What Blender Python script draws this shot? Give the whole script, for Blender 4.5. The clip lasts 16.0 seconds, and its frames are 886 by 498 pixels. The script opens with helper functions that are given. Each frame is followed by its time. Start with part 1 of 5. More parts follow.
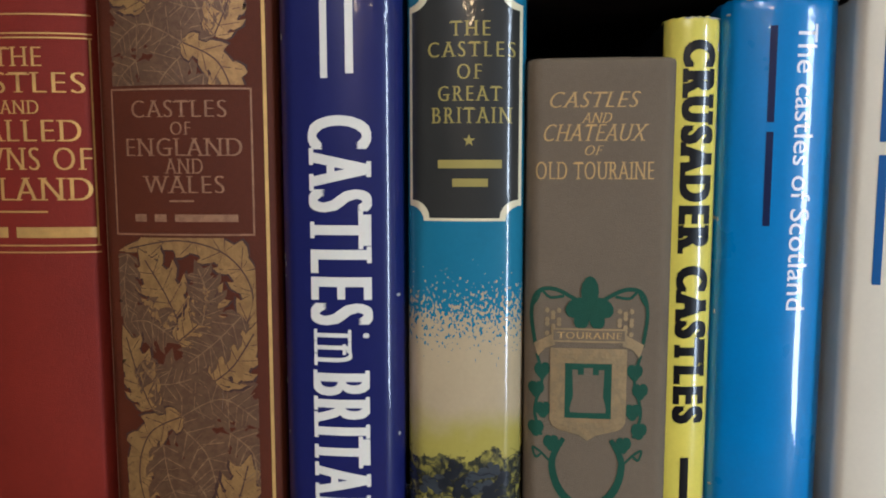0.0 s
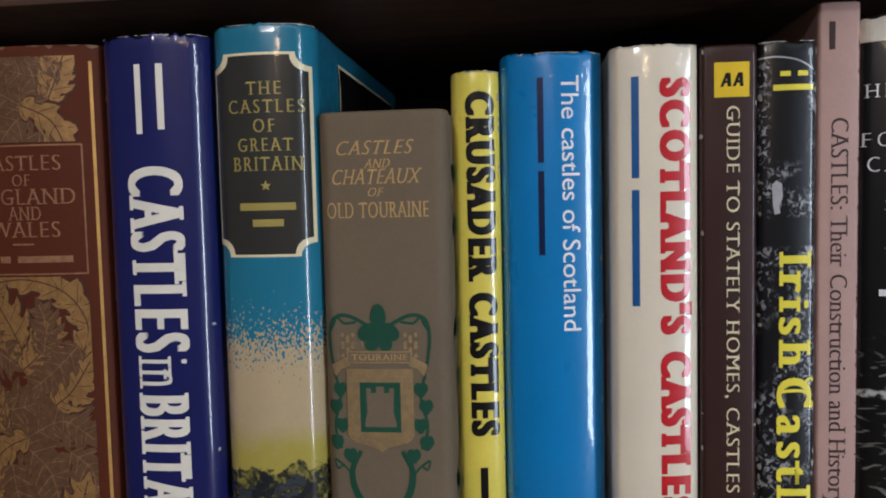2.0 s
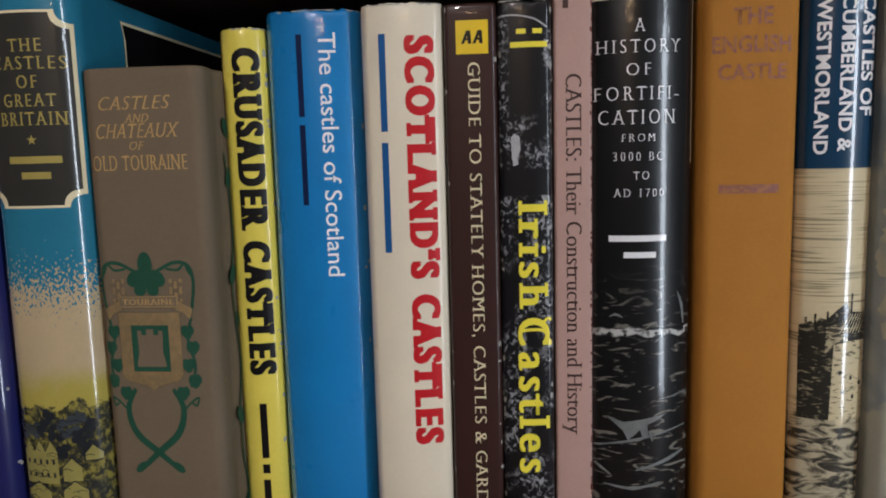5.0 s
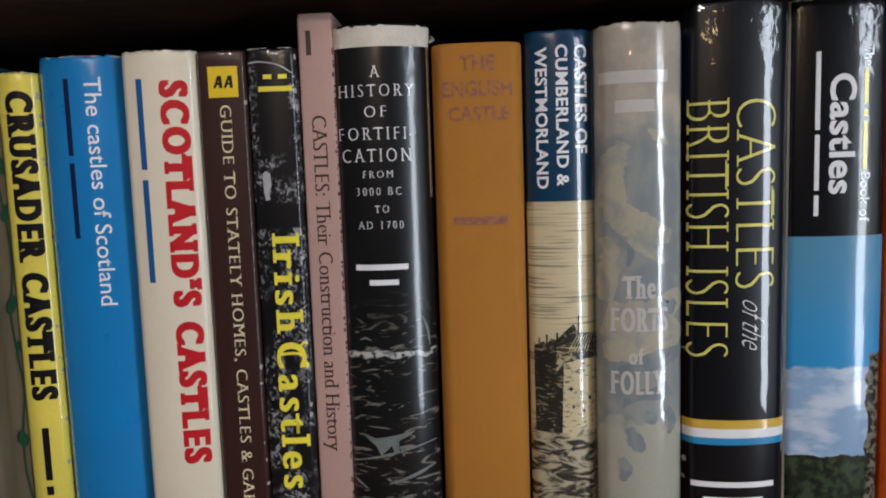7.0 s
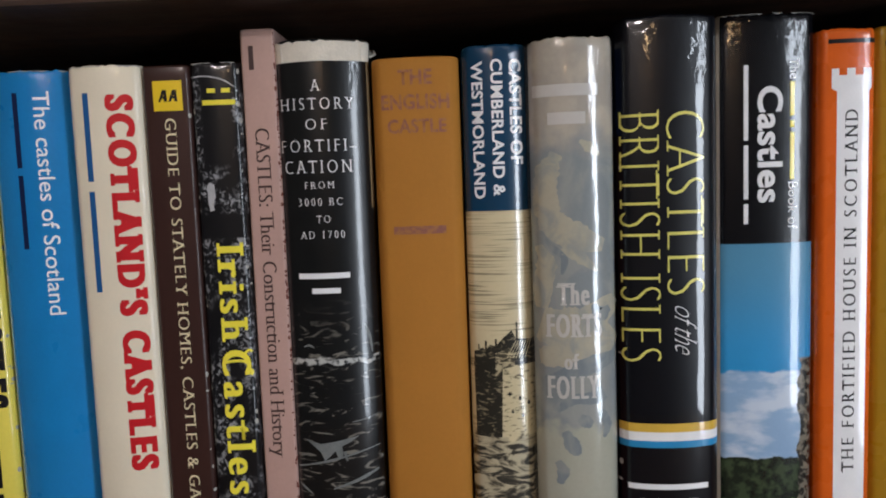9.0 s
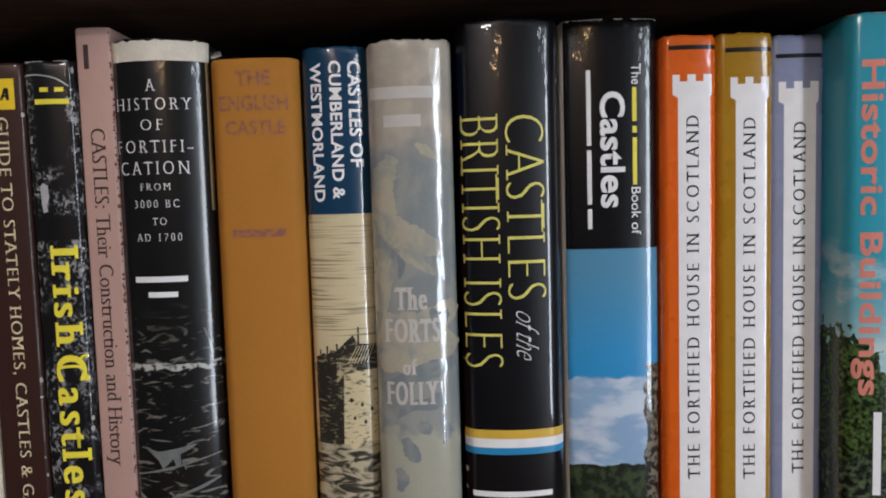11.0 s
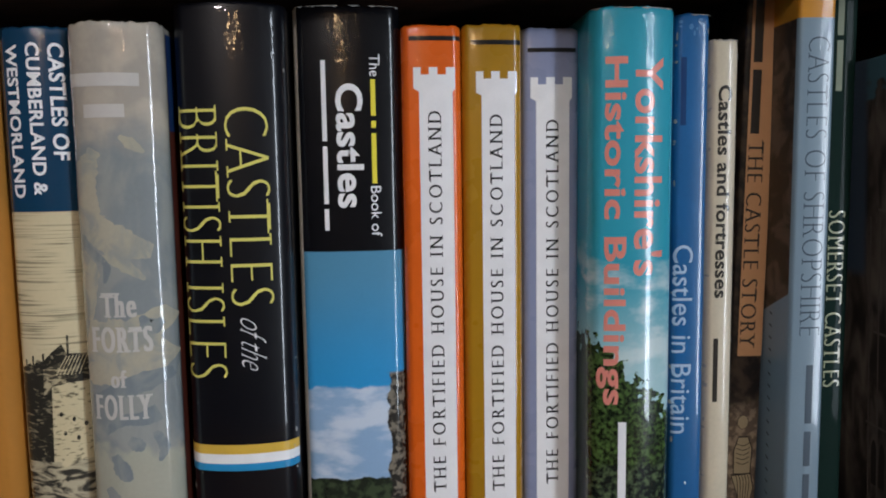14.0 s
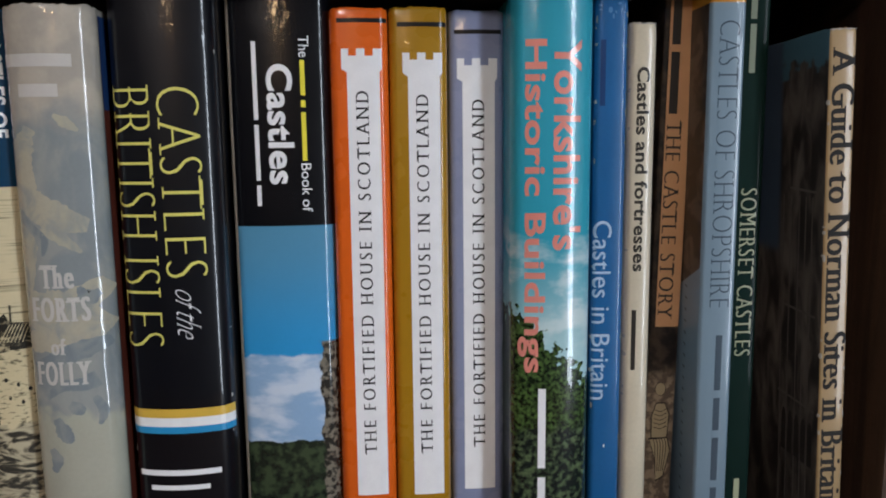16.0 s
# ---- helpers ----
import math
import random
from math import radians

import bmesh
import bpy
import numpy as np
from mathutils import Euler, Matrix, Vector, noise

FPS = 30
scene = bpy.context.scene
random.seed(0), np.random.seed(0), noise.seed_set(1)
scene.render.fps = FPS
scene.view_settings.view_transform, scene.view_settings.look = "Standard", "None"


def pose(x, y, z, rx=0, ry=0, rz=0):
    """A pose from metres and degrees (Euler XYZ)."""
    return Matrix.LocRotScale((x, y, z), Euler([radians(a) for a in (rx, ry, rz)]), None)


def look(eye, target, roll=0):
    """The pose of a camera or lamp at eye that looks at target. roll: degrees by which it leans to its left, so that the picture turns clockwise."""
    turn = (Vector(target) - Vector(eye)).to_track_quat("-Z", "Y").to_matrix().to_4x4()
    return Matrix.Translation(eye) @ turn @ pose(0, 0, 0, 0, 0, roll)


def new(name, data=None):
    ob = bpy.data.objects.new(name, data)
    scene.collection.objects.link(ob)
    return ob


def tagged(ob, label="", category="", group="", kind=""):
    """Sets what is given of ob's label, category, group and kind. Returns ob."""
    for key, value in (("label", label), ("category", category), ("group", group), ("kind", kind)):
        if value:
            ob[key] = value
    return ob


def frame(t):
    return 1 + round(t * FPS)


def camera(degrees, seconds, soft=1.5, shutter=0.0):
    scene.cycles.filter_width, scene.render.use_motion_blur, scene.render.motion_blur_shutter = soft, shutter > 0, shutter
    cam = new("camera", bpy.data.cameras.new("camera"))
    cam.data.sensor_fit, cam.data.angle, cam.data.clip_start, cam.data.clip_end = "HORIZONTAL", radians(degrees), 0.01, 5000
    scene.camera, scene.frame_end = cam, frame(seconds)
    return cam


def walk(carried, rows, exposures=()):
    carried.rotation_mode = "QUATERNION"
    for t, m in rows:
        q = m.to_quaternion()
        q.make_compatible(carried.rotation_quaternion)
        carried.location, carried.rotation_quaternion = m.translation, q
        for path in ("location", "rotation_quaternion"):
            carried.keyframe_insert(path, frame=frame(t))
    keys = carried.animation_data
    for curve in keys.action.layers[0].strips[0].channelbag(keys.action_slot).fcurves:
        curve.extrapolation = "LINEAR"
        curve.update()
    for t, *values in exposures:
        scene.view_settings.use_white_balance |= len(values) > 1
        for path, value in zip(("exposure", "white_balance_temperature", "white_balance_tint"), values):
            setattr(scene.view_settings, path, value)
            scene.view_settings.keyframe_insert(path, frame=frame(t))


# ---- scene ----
cam = camera(62.2, 16.0, soft=1.9)
METRES, EYE, TURN = 0.46, 1.15, 5.3
ROWS = [
    (0.0, 0.0, 0.0, 0.0, -0.0, -5.77, 0.01),
    (0.2, 0.0188, -0.0053, -0.0145, 0.03, -5.83, -0.09),
    (0.5, 0.0315, -0.0171, -0.0208, 0.12, -6.61, 0.05),
    (0.8, 0.047, -0.0239, -0.0271, 0.58, -7.54, 0.48),
    (1.0, 0.0608, -0.0284, -0.0238, 0.61, -7.24, 0.7),
    (1.3, 0.0919, -0.0334, -0.0186, 0.73, -7.17, 1.11),
    (1.5, 0.1102, -0.0396, -0.0067, 0.79, -6.75, 1.15),
    (1.8, 0.1375, -0.0505, 0.0022, 0.84, -4.43, 1.14),
    (2.0, 0.1551, -0.0578, 0.0056, 0.87, -3.48, 1.33),
    (2.3, 0.1707, -0.0613, 0.0041, 1.05, -2.46, 1.51),
    (2.5, 0.1803, -0.0639, 0.0081, 1.09, -1.89, 1.69),
    (2.8, 0.2012, -0.0681, 0.0052, 1.06, -1.11, 2.12),
    (3.0, 0.2152, -0.0691, 0.0075, 1.34, -0.92, 2.13),
    (3.3, 0.23, -0.0714, 0.0024, 1.4, -1.71, 1.94),
    (3.5, 0.2423, -0.0732, -0.0038, 1.35, -2.81, 1.73),
    (3.7, 0.2554, -0.0728, -0.0106, 1.49, -3.87, 1.52),
    (5.8, 0.3985, -0.1079, 0.0076, -1.58, -7.49, 1.44),
    (6.0, 0.4224, -0.1128, 0.0021, -1.68, -7.01, 1.4),
    (6.3, 0.4563, -0.1246, 0.0059, -1.89, -6.5, 1.52),
    (6.5, 0.4729, -0.1287, 0.0087, -2.37, -6.32, 1.76),
    (6.8, 0.4971, -0.1339, 0.0112, -2.52, -6.17, 1.83),
    (7.0, 0.5048, -0.1372, 0.0109, -2.77, -5.92, 1.86),
    (7.3, 0.5135, -0.1376, 0.0086, -2.98, -5.78, 1.83),
    (7.5, 0.5163, -0.1355, 0.0064, -3.11, -5.94, 1.86),
    (7.8, 0.5208, -0.1366, 0.0129, -3.22, -6.06, 1.85),
    (8.0, 0.5222, -0.1393, 0.0121, -3.36, -5.99, 1.93),
    (8.2, 0.5263, -0.142, 0.0078, -3.33, -5.86, 2.06),
    (10.5, 0.6278, -0.1775, 0.0121, -4.16, -3.96, 1.71),
    (10.8, 0.6526, -0.1686, 0.0066, -4.78, -4.31, 1.69),
    (11.0, 0.6637, -0.1569, -0.002, -5.0, -4.21, 1.65),
    (11.3, 0.6804, -0.1501, -0.0005, -5.51, -4.62, 1.69),
    (11.5, 0.6957, -0.1493, -0.0025, -5.89, -5.05, 1.61),
    (11.8, 0.7175, -0.1456, -0.0002, -6.48, -5.85, 1.6),
    (12.0, 0.7312, -0.1479, 0.0059, -6.9, -6.08, 1.34),
    (12.3, 0.7498, -0.1519, 0.0023, -7.29, -5.91, 1.02),
    (12.5, 0.7649, -0.1509, 0.0051, -7.67, -6.31, 1.02),
    (12.8, 0.7867, -0.1499, 0.0087, -8.31, -6.28, 0.96),
    (13.0, 0.7994, -0.1475, 0.0096, -8.38, -6.1, 0.94),
    (13.5, 0.8189, -0.1424, 0.0087, -8.81, -5.73, 0.88),
    (13.8, 0.836, -0.1397, 0.007, -8.72, -5.44, 0.78),
    (14.0, 0.8438, -0.1372, 0.0067, -8.97, -5.62, 0.83),
    (14.3, 0.8527, -0.1324, 0.004, -8.99, -6.16, 0.71),
    (14.5, 0.853, -0.1318, -0.0007, -9.25, -6.27, 0.65),
    (14.8, 0.8516, -0.1466, 0.0039, -9.29, -6.77, 0.5),
    (15.0, 0.8471, -0.1547, 0.0117, -9.45, -7.17, 0.28),
    (15.3, 0.8606, -0.1703, 0.0182, -9.48, -7.52, 0.34),
    (15.5, 0.8756, -0.1726, 0.0139, -9.44, -7.66, 0.28),
    (15.8, 0.8894, -0.1756, 0.0087, -9.39, -7.58, 0.51),
    (16.0, 0.8963, -0.1728, 0.0116, -9.26, -7.84, 0.62),
]
walk(cam, [(t, pose(0, 0, EYE, 0, 0, TURN) @ pose(METRES * x, METRES * y, METRES * z, 90 + pitch, roll, yaw)) for t, x, y, z, yaw, pitch, roll in ROWS],
     exposures=[(0, 0.37, 5950, 10), (1.0, 0.32, 5950, 10), (1.8, 0.12, 6150, 12), (2.6, -0.08, 6450, 12), (6.0, -0.03, 6600, 13),
                (7.0, -0.06, 6600, 13), (11.0, 0.0, 6700, 13), (13.0, -0.1, 6520, 12), (16, -0.03, 6520, 12)])

# ---------------------------------------------------------------- light
world = bpy.data.worlds.new("overcast_sky")
scene.world = world
world.use_nodes = True
sky = world.node_tree.nodes.new("ShaderNodeTexSky")
sky.sky_type, sky.sun_disc, sky.sun_elevation, sky.sun_rotation = "NISHITA", False, radians(35), radians(120)
world.node_tree.links.new(sky.outputs["Color"], world.node_tree.nodes["Background"].inputs["Color"])
world.node_tree.nodes["Background"].inputs["Strength"].default_value = 0.1

WALL_R, WALL_L, WALL_F, WALL_B, CEIL = 2.3, -1.9, 0.52, -2.6, 2.45
WIN = (-2.12, -1.56, 0.04, 2.10)  # the tall window in the wall at x = WALL_R: y from, to; z from, to


def area_light(name, m, sx, sy, watts, colour):
    data = bpy.data.lights.new(name, "AREA")
    data.shape, data.size, data.size_y, data.energy, data.color = "RECTANGLE", sx, sy, watts, colour
    ob = new(name, data)
    ob.matrix_world = m
    return ob


area_light("window_daylight", look((WALL_R + 0.02, (WIN[0] + WIN[1]) / 2, (WIN[2] + WIN[3]) / 2), (0, (WIN[0] + WIN[1]) / 2, (WIN[2] + WIN[3]) / 2)),
           WIN[1] - WIN[0] - 0.1, WIN[3] - WIN[2] - 0.1, 62, (0.76, 0.88, 1.0))
# added fill light, high and out of view, to brighten the spines evenly
fill_data = bpy.data.lights.new("fill_bulb", "POINT")
fill_data.energy, fill_data.color, fill_data.shadow_soft_size = 34, (1.0, 0.935, 0.92), 0.07
new("fill_bulb", fill_data).location = (-0.25, -1.75, 2.05)
lamp_data = bpy.data.lights.new("warm_lamp", "POINT")
lamp_data.energy, lamp_data.color, lamp_data.shadow_soft_size = 8.5, (1.0, 0.68, 0.36), 0.075
new("warm_lamp", lamp_data).location = (0.05, -2.30, 1.80)


# ---------------------------------------------------------------- materials
def rgb(code):
    """Linear colour from an sRGB hex code."""
    v = [int(code[i:i + 2], 16) / 255 for i in (1, 3, 5)]
    return tuple(c / 12.92 if c <= 0.04045 else ((c + 0.055) / 1.055) ** 2.4 for c in v) + (1.0,)


class Paint:
    """Small builder of procedural node materials in the thing's own metres."""

    def __init__(self, name, rough=0.5, coat=0.0, metal=0.0, bump=0.0, bump_scale=900.0, coat_rough=0.08, slack=0.2):
        self.m = bpy.data.materials.new(name)
        self.m.use_nodes = True
        self.t = self.m.node_tree
        self.b = self.t.nodes["Principled BSDF"]
        self.b.inputs["Roughness"].default_value = rough
        self.b.inputs["Metallic"].default_value = metal
        self.b.inputs["Coat Weight"].default_value = coat
        if coat:
            self.b.inputs["Specular IOR Level"].default_value = 0.25
        self.b.inputs["Coat Roughness"].default_value = coat_rough * 0.6
        co = self.t.nodes.new("ShaderNodeTexCoord")
        self.p = co.outputs["Object"]
        sep = self.t.nodes.new("ShaderNodeSeparateXYZ")
        self.link(self.p, sep.inputs[0])
        self.x, self.y, self.z = sep.outputs
        if bump:
            n = self.t.nodes.new("ShaderNodeBump")
            n.inputs["Strength"].default_value = bump
            n.inputs["Distance"].default_value = 0.0006
            self.link(self.noise(bump_scale, 3), n.inputs["Height"])
            self.link(n.outputs[0], self.b.inputs["Normal"])
        if coat >= 0.3:
            # the glossy film is slack: long shallow waves, and small creases towards the head
            head = self.step(self.z, 0.190, 0.222)
            waves = self.mul(self.noise(75, 2, (1, 1, 0.4), 0.7), self.op("ADD", self.mul(head, 0.38), 0.42 * slack))
            creases = self.mul(self.noise(230, 3, (1, 1, 0.7), 0.5, 3.0), self.op("ADD", self.mul(head, 0.32), 0.05 * slack))
            film = self.t.nodes.new("ShaderNodeBump")
            film.inputs["Strength"].default_value = 1.0
            film.inputs["Distance"].default_value = 0.0009
            self.link(self.op("ADD", waves, creases), film.inputs["Height"])
            self.link(film.outputs[0], self.b.inputs["Coat Normal"])

    def link(self, a, b):
        self.t.links.new(a, b)

    def put(self, sock, v):
        if isinstance(v, (int, float, tuple)):
            sock.default_value = v
        else:
            self.link(v, sock)

    def noise(self, scale, detail=2.0, stretch=(1, 1, 1), distort=0.0, shift=0.0):
        mp = self.t.nodes.new("ShaderNodeMapping")
        mp.inputs["Scale"].default_value = stretch
        mp.inputs["Location"].default_value = (shift, shift, shift)
        self.link(self.p, mp.inputs["Vector"])
        n = self.t.nodes.new("ShaderNodeTexNoise")
        n.inputs["Scale"].default_value, n.inputs["Detail"].default_value, n.inputs["Distortion"].default_value = scale, detail, distort
        self.link(mp.outputs[0], n.inputs["Vector"])
        return n.outputs["Fac"]

    def op(self, kind, a, b=0.0):
        n = self.t.nodes.new("ShaderNodeMath")
        n.operation = kind
        self.put(n.inputs[0], a)
        self.put(n.inputs[1], b)
        return n.outputs[0]

    def step(self, v, lo, hi):
        """0 below lo, 1 above hi (or the other way round when lo > hi)."""
        n = self.t.nodes.new("ShaderNodeMapRange")
        n.interpolation_type = "SMOOTHSTEP"
        flip = lo > hi
        self.put(n.inputs["Value"], v)
        n.inputs["From Min"].default_value, n.inputs["From Max"].default_value = (hi, lo) if flip else (lo, hi)
        n.inputs["To Min"].default_value, n.inputs["To Max"].default_value = (1.0, 0.0) if flip else (0.0, 1.0)
        return n.outputs["Result"]

    def mul(self, a, b):
        return self.op("MULTIPLY", a, b)

    def mix(self, f, a, b):
        n = self.t.nodes.new("ShaderNodeMix")
        n.data_type = "RGBA"
        self.put(n.inputs["Factor"], f)
        self.put(n.inputs["A"], rgb(a) if isinstance(a, str) else a)
        self.put(n.inputs["B"], rgb(b) if isinstance(b, str) else b)
        return n.outputs["Result"]

    def worn(self, colour, amount=0.18, scale=45.0):
        """Stains and fine grain over a colour."""
        hsv = self.t.nodes.new("ShaderNodeHueSaturation")
        both = self.op("ADD", self.mul(self.noise(scale, 4), 0.7), self.mul(self.noise(scale * 16, 2), 0.3))
        v = self.op("ADD", self.mul(self.op("SUBTRACT", both, 0.5), amount * 3), 1.0)
        self.link(v, hsv.inputs["Value"])
        self.put(hsv.inputs["Color"], rgb(colour) if isinstance(colour, str) else colour)
        return hsv.outputs["Color"]

    def rough(self, base, swing, scale=60.0):
        self.link(self.op("ADD", self.mul(self.op("SUBTRACT", self.noise(scale, 3), 0.5), swing), base), self.b.inputs["Roughness"])
        return self

    def done(self, colour):
        self.put(self.b.inputs["Base Color"], rgb(colour) if isinstance(colour, str) else colour)
        return self.m


def jacket(name, colour, rough=0.36, coat=0.75, amount=0.12, bump=0.09):
    p = Paint(name, rough, coat, bump=bump, bump_scale=85, coat_rough=0.09)
    p.rough(rough, 0.16)
    return p.done(p.worn(colour, amount))


def cloth(name, colour, amount=0.2, rough=0.75):
    p = Paint(name, rough, 0.0, bump=0.35, bump_scale=2600)
    p.b.inputs["Specular IOR Level"].default_value = 0.22
    return p.done(p.worn(colour, amount, 38))


def ink(name, colour, rough=0.34, coat=0.5, amount=0.1):
    p = Paint(name, rough, coat, coat_rough=0.1)
    return p.done(p.worn(colour, amount, 120))


def gilt(name, colour, rough=0.42, worn_to=None, wear=0.0, metal=0.75):
    p = Paint(name, rough, 0.0, metal=metal, bump=0.2, bump_scale=1200)
    c = p.worn(colour, 0.3, 160)
    if worn_to:
        c = p.mix(p.mul(p.step(p.noise(420, 5), 0.42, 0.6), wear), c, rgb(worn_to))
    return p.done(c)


def wood(name, dark, light, along="x"):
    p = Paint(name, 0.55, 0.0, bump=0.3, bump_scale=500)
    st = {"x": (0.08, 1, 1), "z": (1, 1, 0.06), "y": (1, 0.08, 1)}[along]
    grain = p.noise(130, 5, st, 0.6)
    fine = p.noise(900, 3, st)
    c = p.mix(p.step(grain, 0.3, 0.72), rgb(dark), rgb(light))
    c = p.mix(p.mul(p.step(fine, 0.52, 0.7), 0.5), c, rgb(dark))
    p.rough(0.6, 0.25, 90)
    return p.done(c)


WOOD = wood("dark_stained_wood", "#2e1c12", "#4c3022", "x")
# the case wood darkened: shade behind the books is put into its colour
WOOD_SHADED = wood("dark_stained_wood_shaded", "#1a120e", "#2c1f18", "z")
WOOD_SIDE = wood("dark_stained_wood_side", "#2c1d15", "#4b3527", "z")
PAGES = Paint("page_edges", 0.8, bump=0.3, bump_scale=1500)
PAGES = PAGES.done(PAGES.worn("#cbbb98", 0.2))
WHITE_INK, BLACK_INK, CREAM_INK = ink("white_ink", "#eeeef0"), ink("black_ink", "#131214"), ink("cream_ink", "#e3d6b0")
IVORY_INK = ink("ivory_ink", "#e4ddce")
YELLOW_INK, NAVY_INK = ink("yellow_ink", "#efe04a"), ink("navy_ink", "#122046")
GOLD, GOLD_PALE = gilt("gold_blocking", "#c79a55", metal=0.4), gilt("pale_gold_blocking", "#93694a", 0.5, "#6a422c", 0.4, 0.15)
RUBBED = ink("rubbed_paper", "#a8a59e", 0.6, 0.1, 0.3)
GOLD_WORN = gilt("worn_gold_blocking", "#c29a5c", 0.5, "#a0835a", 0.4, 0.15)


# ---------------------------------------------------------------- mesh helpers
def part(name, bm, material, parent, label="", smooth=False):
    """Links a bmesh as one mesh object under a thing or a part."""
    me = bpy.data.meshes.new(name)
    bm.to_mesh(me)
    bm.free()
    me.materials.append(material)
    if smooth:
        me.shade_smooth()
    ob = new(name, me)
    ob.parent = parent
    if label:
        ob["label"] = label
    return ob


def boxes(*spans):
    """A bmesh of boxes, each (x0, x1, y0, y1, z0, z1)."""
    bm = bmesh.new()
    for x0, x1, y0, y1, z0, z1 in spans:
        v = [bm.verts.new((x, y, z)) for z in (z0, z1) for x, y in ((x0, y0), (x1, y0), (x1, y1), (x0, y1))]
        for f in ((3, 2, 1, 0), (4, 5, 6, 7), (0, 1, 5, 4), (1, 2, 6, 5), (2, 3, 7, 6), (3, 0, 4, 7)):
            bm.faces.new([v[i] for i in f])
    return bm


def bevelled(bm, width, segments=2):
    bmesh.ops.bevel(bm, geom=bm.edges[:], offset=width, segments=segments, profile=0.7, affect="EDGES")
    return bm


def slab(name, span, material, label="", bevel=0.0, kind="structure", category=""):
    bm = boxes(span)
    if bevel:
        bevelled(bm, bevel)
    me = bpy.data.meshes.new(name)
    bm.to_mesh(me)
    bm.free()
    me.materials.append(material)
    return tagged(new(name, me), label, category, kind=kind)


# ---------------------------------------------------------------- the room
plaster = Paint("wall_plaster", 0.85, bump=0.2, bump_scale=120)
plaster = plaster.done(plaster.worn("#403b37", 0.06, 3))
ceiling_paint = Paint("ceiling_paint", 0.9)
ceiling_paint = ceiling_paint.done(ceiling_paint.worn("#e4e1dc", 0.04, 3))
boards = wood("floor_boards", "#4a3524", "#6c5038", "y")
slab("floor", (WALL_L - 0.1, WALL_R + 0.1, WALL_B - 0.1, WALL_F + 0.1, -0.1, 0), boards, "brown wooden floor of the room")
slab("ceiling", (WALL_L - 0.1, WALL_R + 0.1, WALL_B - 0.1, WALL_F + 0.1, CEIL, CEIL + 0.1), ceiling_paint, "off-white painted ceiling")
slab("wall_north", (WALL_L - 0.1, WALL_R + 0.1, WALL_F, WALL_F + 0.1, 0, CEIL), plaster, "plain plastered wall behind the bookcase")
slab("wall_south", (WALL_L - 0.1, WALL_R + 0.1, WALL_B - 0.1, WALL_B, 0, CEIL), plaster, "plain plastered wall")
slab("wall_west", (WALL_L - 0.1, WALL_L, WALL_B, WALL_F, 0, CEIL), plaster, "plain plastered wall")
bm = boxes((WALL_R, WALL_R + 0.1, WALL_B, WIN[0], 0, CEIL), (WALL_R, WALL_R + 0.1, WIN[1], WALL_F, 0, CEIL),
           (WALL_R, WALL_R + 0.1, WIN[0], WIN[1], 0, WIN[2]), (WALL_R, WALL_R + 0.1, WIN[0], WIN[1], WIN[3], CEIL))
wall_e = part("wall_east", bm, plaster, None)
tagged(wall_e, "plain plastered wall with a window opening", kind="structure")
frame_paint = Paint("window_paint", 0.4).done("#e4e2dc")
window = tagged(new("window_1"), "white painted window frame with a clear pane", kind="structure")
w0, w1, w2, w3 = WIN
part("window_frame", boxes((WALL_R + 0.03, WALL_R + 0.08, w0, w0 + 0.05, w2, w3), (WALL_R + 0.03, WALL_R + 0.08, w1 - 0.05, w1, w2, w3),
                           (WALL_R + 0.03, WALL_R + 0.08, w0 + 0.05, w1 - 0.05, w2, w2 + 0.05), (WALL_R + 0.03, WALL_R + 0.08, w0 + 0.05, w1 - 0.05, w3 - 0.05, w3)), frame_paint, window)
glass = Paint("clear_glass", 0.02)
glass.b.inputs["Transmission Weight"].default_value = 1.0
pane = part("pane", boxes((WALL_R + 0.053, WALL_R + 0.057, w0 + 0.05, w1 - 0.05, w2 + 0.05, w3 - 0.05)), glass.done("#ffffff"), window, "clear glass pane")
pane.visible_shadow = False

brass = Paint("aged_brass", 0.35, metal=1.0).done("#8a6a3a")


def turned(name, rings, material, parent, x, y):
    """A turned body from (height, radius) rings."""
    bm = bmesh.new()
    rows = [[bm.verts.new((x + r * math.cos(2 * math.pi * i / 20), y + r * math.sin(2 * math.pi * i / 20), z)) for i in range(20)] for z, r in rings]
    for a, c in zip(rows, rows[1:]):
        for i in range(20):
            bm.faces.new((a[i], a[(i + 1) % 20], c[(i + 1) % 20], c[i]))
    bm.faces.new(rows[0][::-1])
    bm.faces.new(rows[-1])
    return part(name, bm, material, parent, smooth=False)


# invented fitting, out of view, hung above the added fill light
fill_fitting = tagged(new("fill_lamp_fitting"), "unseen brass ceiling fitting added for the fill bulb", "lamp")
turned("cord", ((2.17, 0.004), (CEIL - 0.02, 0.004)), brass, fill_fitting, -0.25, -1.75)
turned("canopy", ((CEIL - 0.03, 0.03), (CEIL - 0.012, 0.055), (CEIL, 0.055)), brass, fill_fitting, -0.25, -1.75)
turned("lamp_holder", ((2.13, 0.022), (2.16, 0.022), (2.175, 0.008)), brass, fill_fitting, -0.25, -1.75)
wall_lamp = tagged(new("wall_lamp"), "small brass wall lamp with a warm bulb", "lamp")
turned("lamp_holder", ((1.66, 0.008), (1.69, 0.02), (1.715, 0.02)), brass, wall_lamp, 0.05, -2.30)
part("arm", boxes((0.044, 0.056, WALL_B, -2.30, 1.655, 1.667)), brass, wall_lamp)
part("back_plate", bevelled(boxes((0.0, 0.1, WALL_B, WALL_B + 0.012, 1.58, 1.74)), 0.004), brass, wall_lamp)

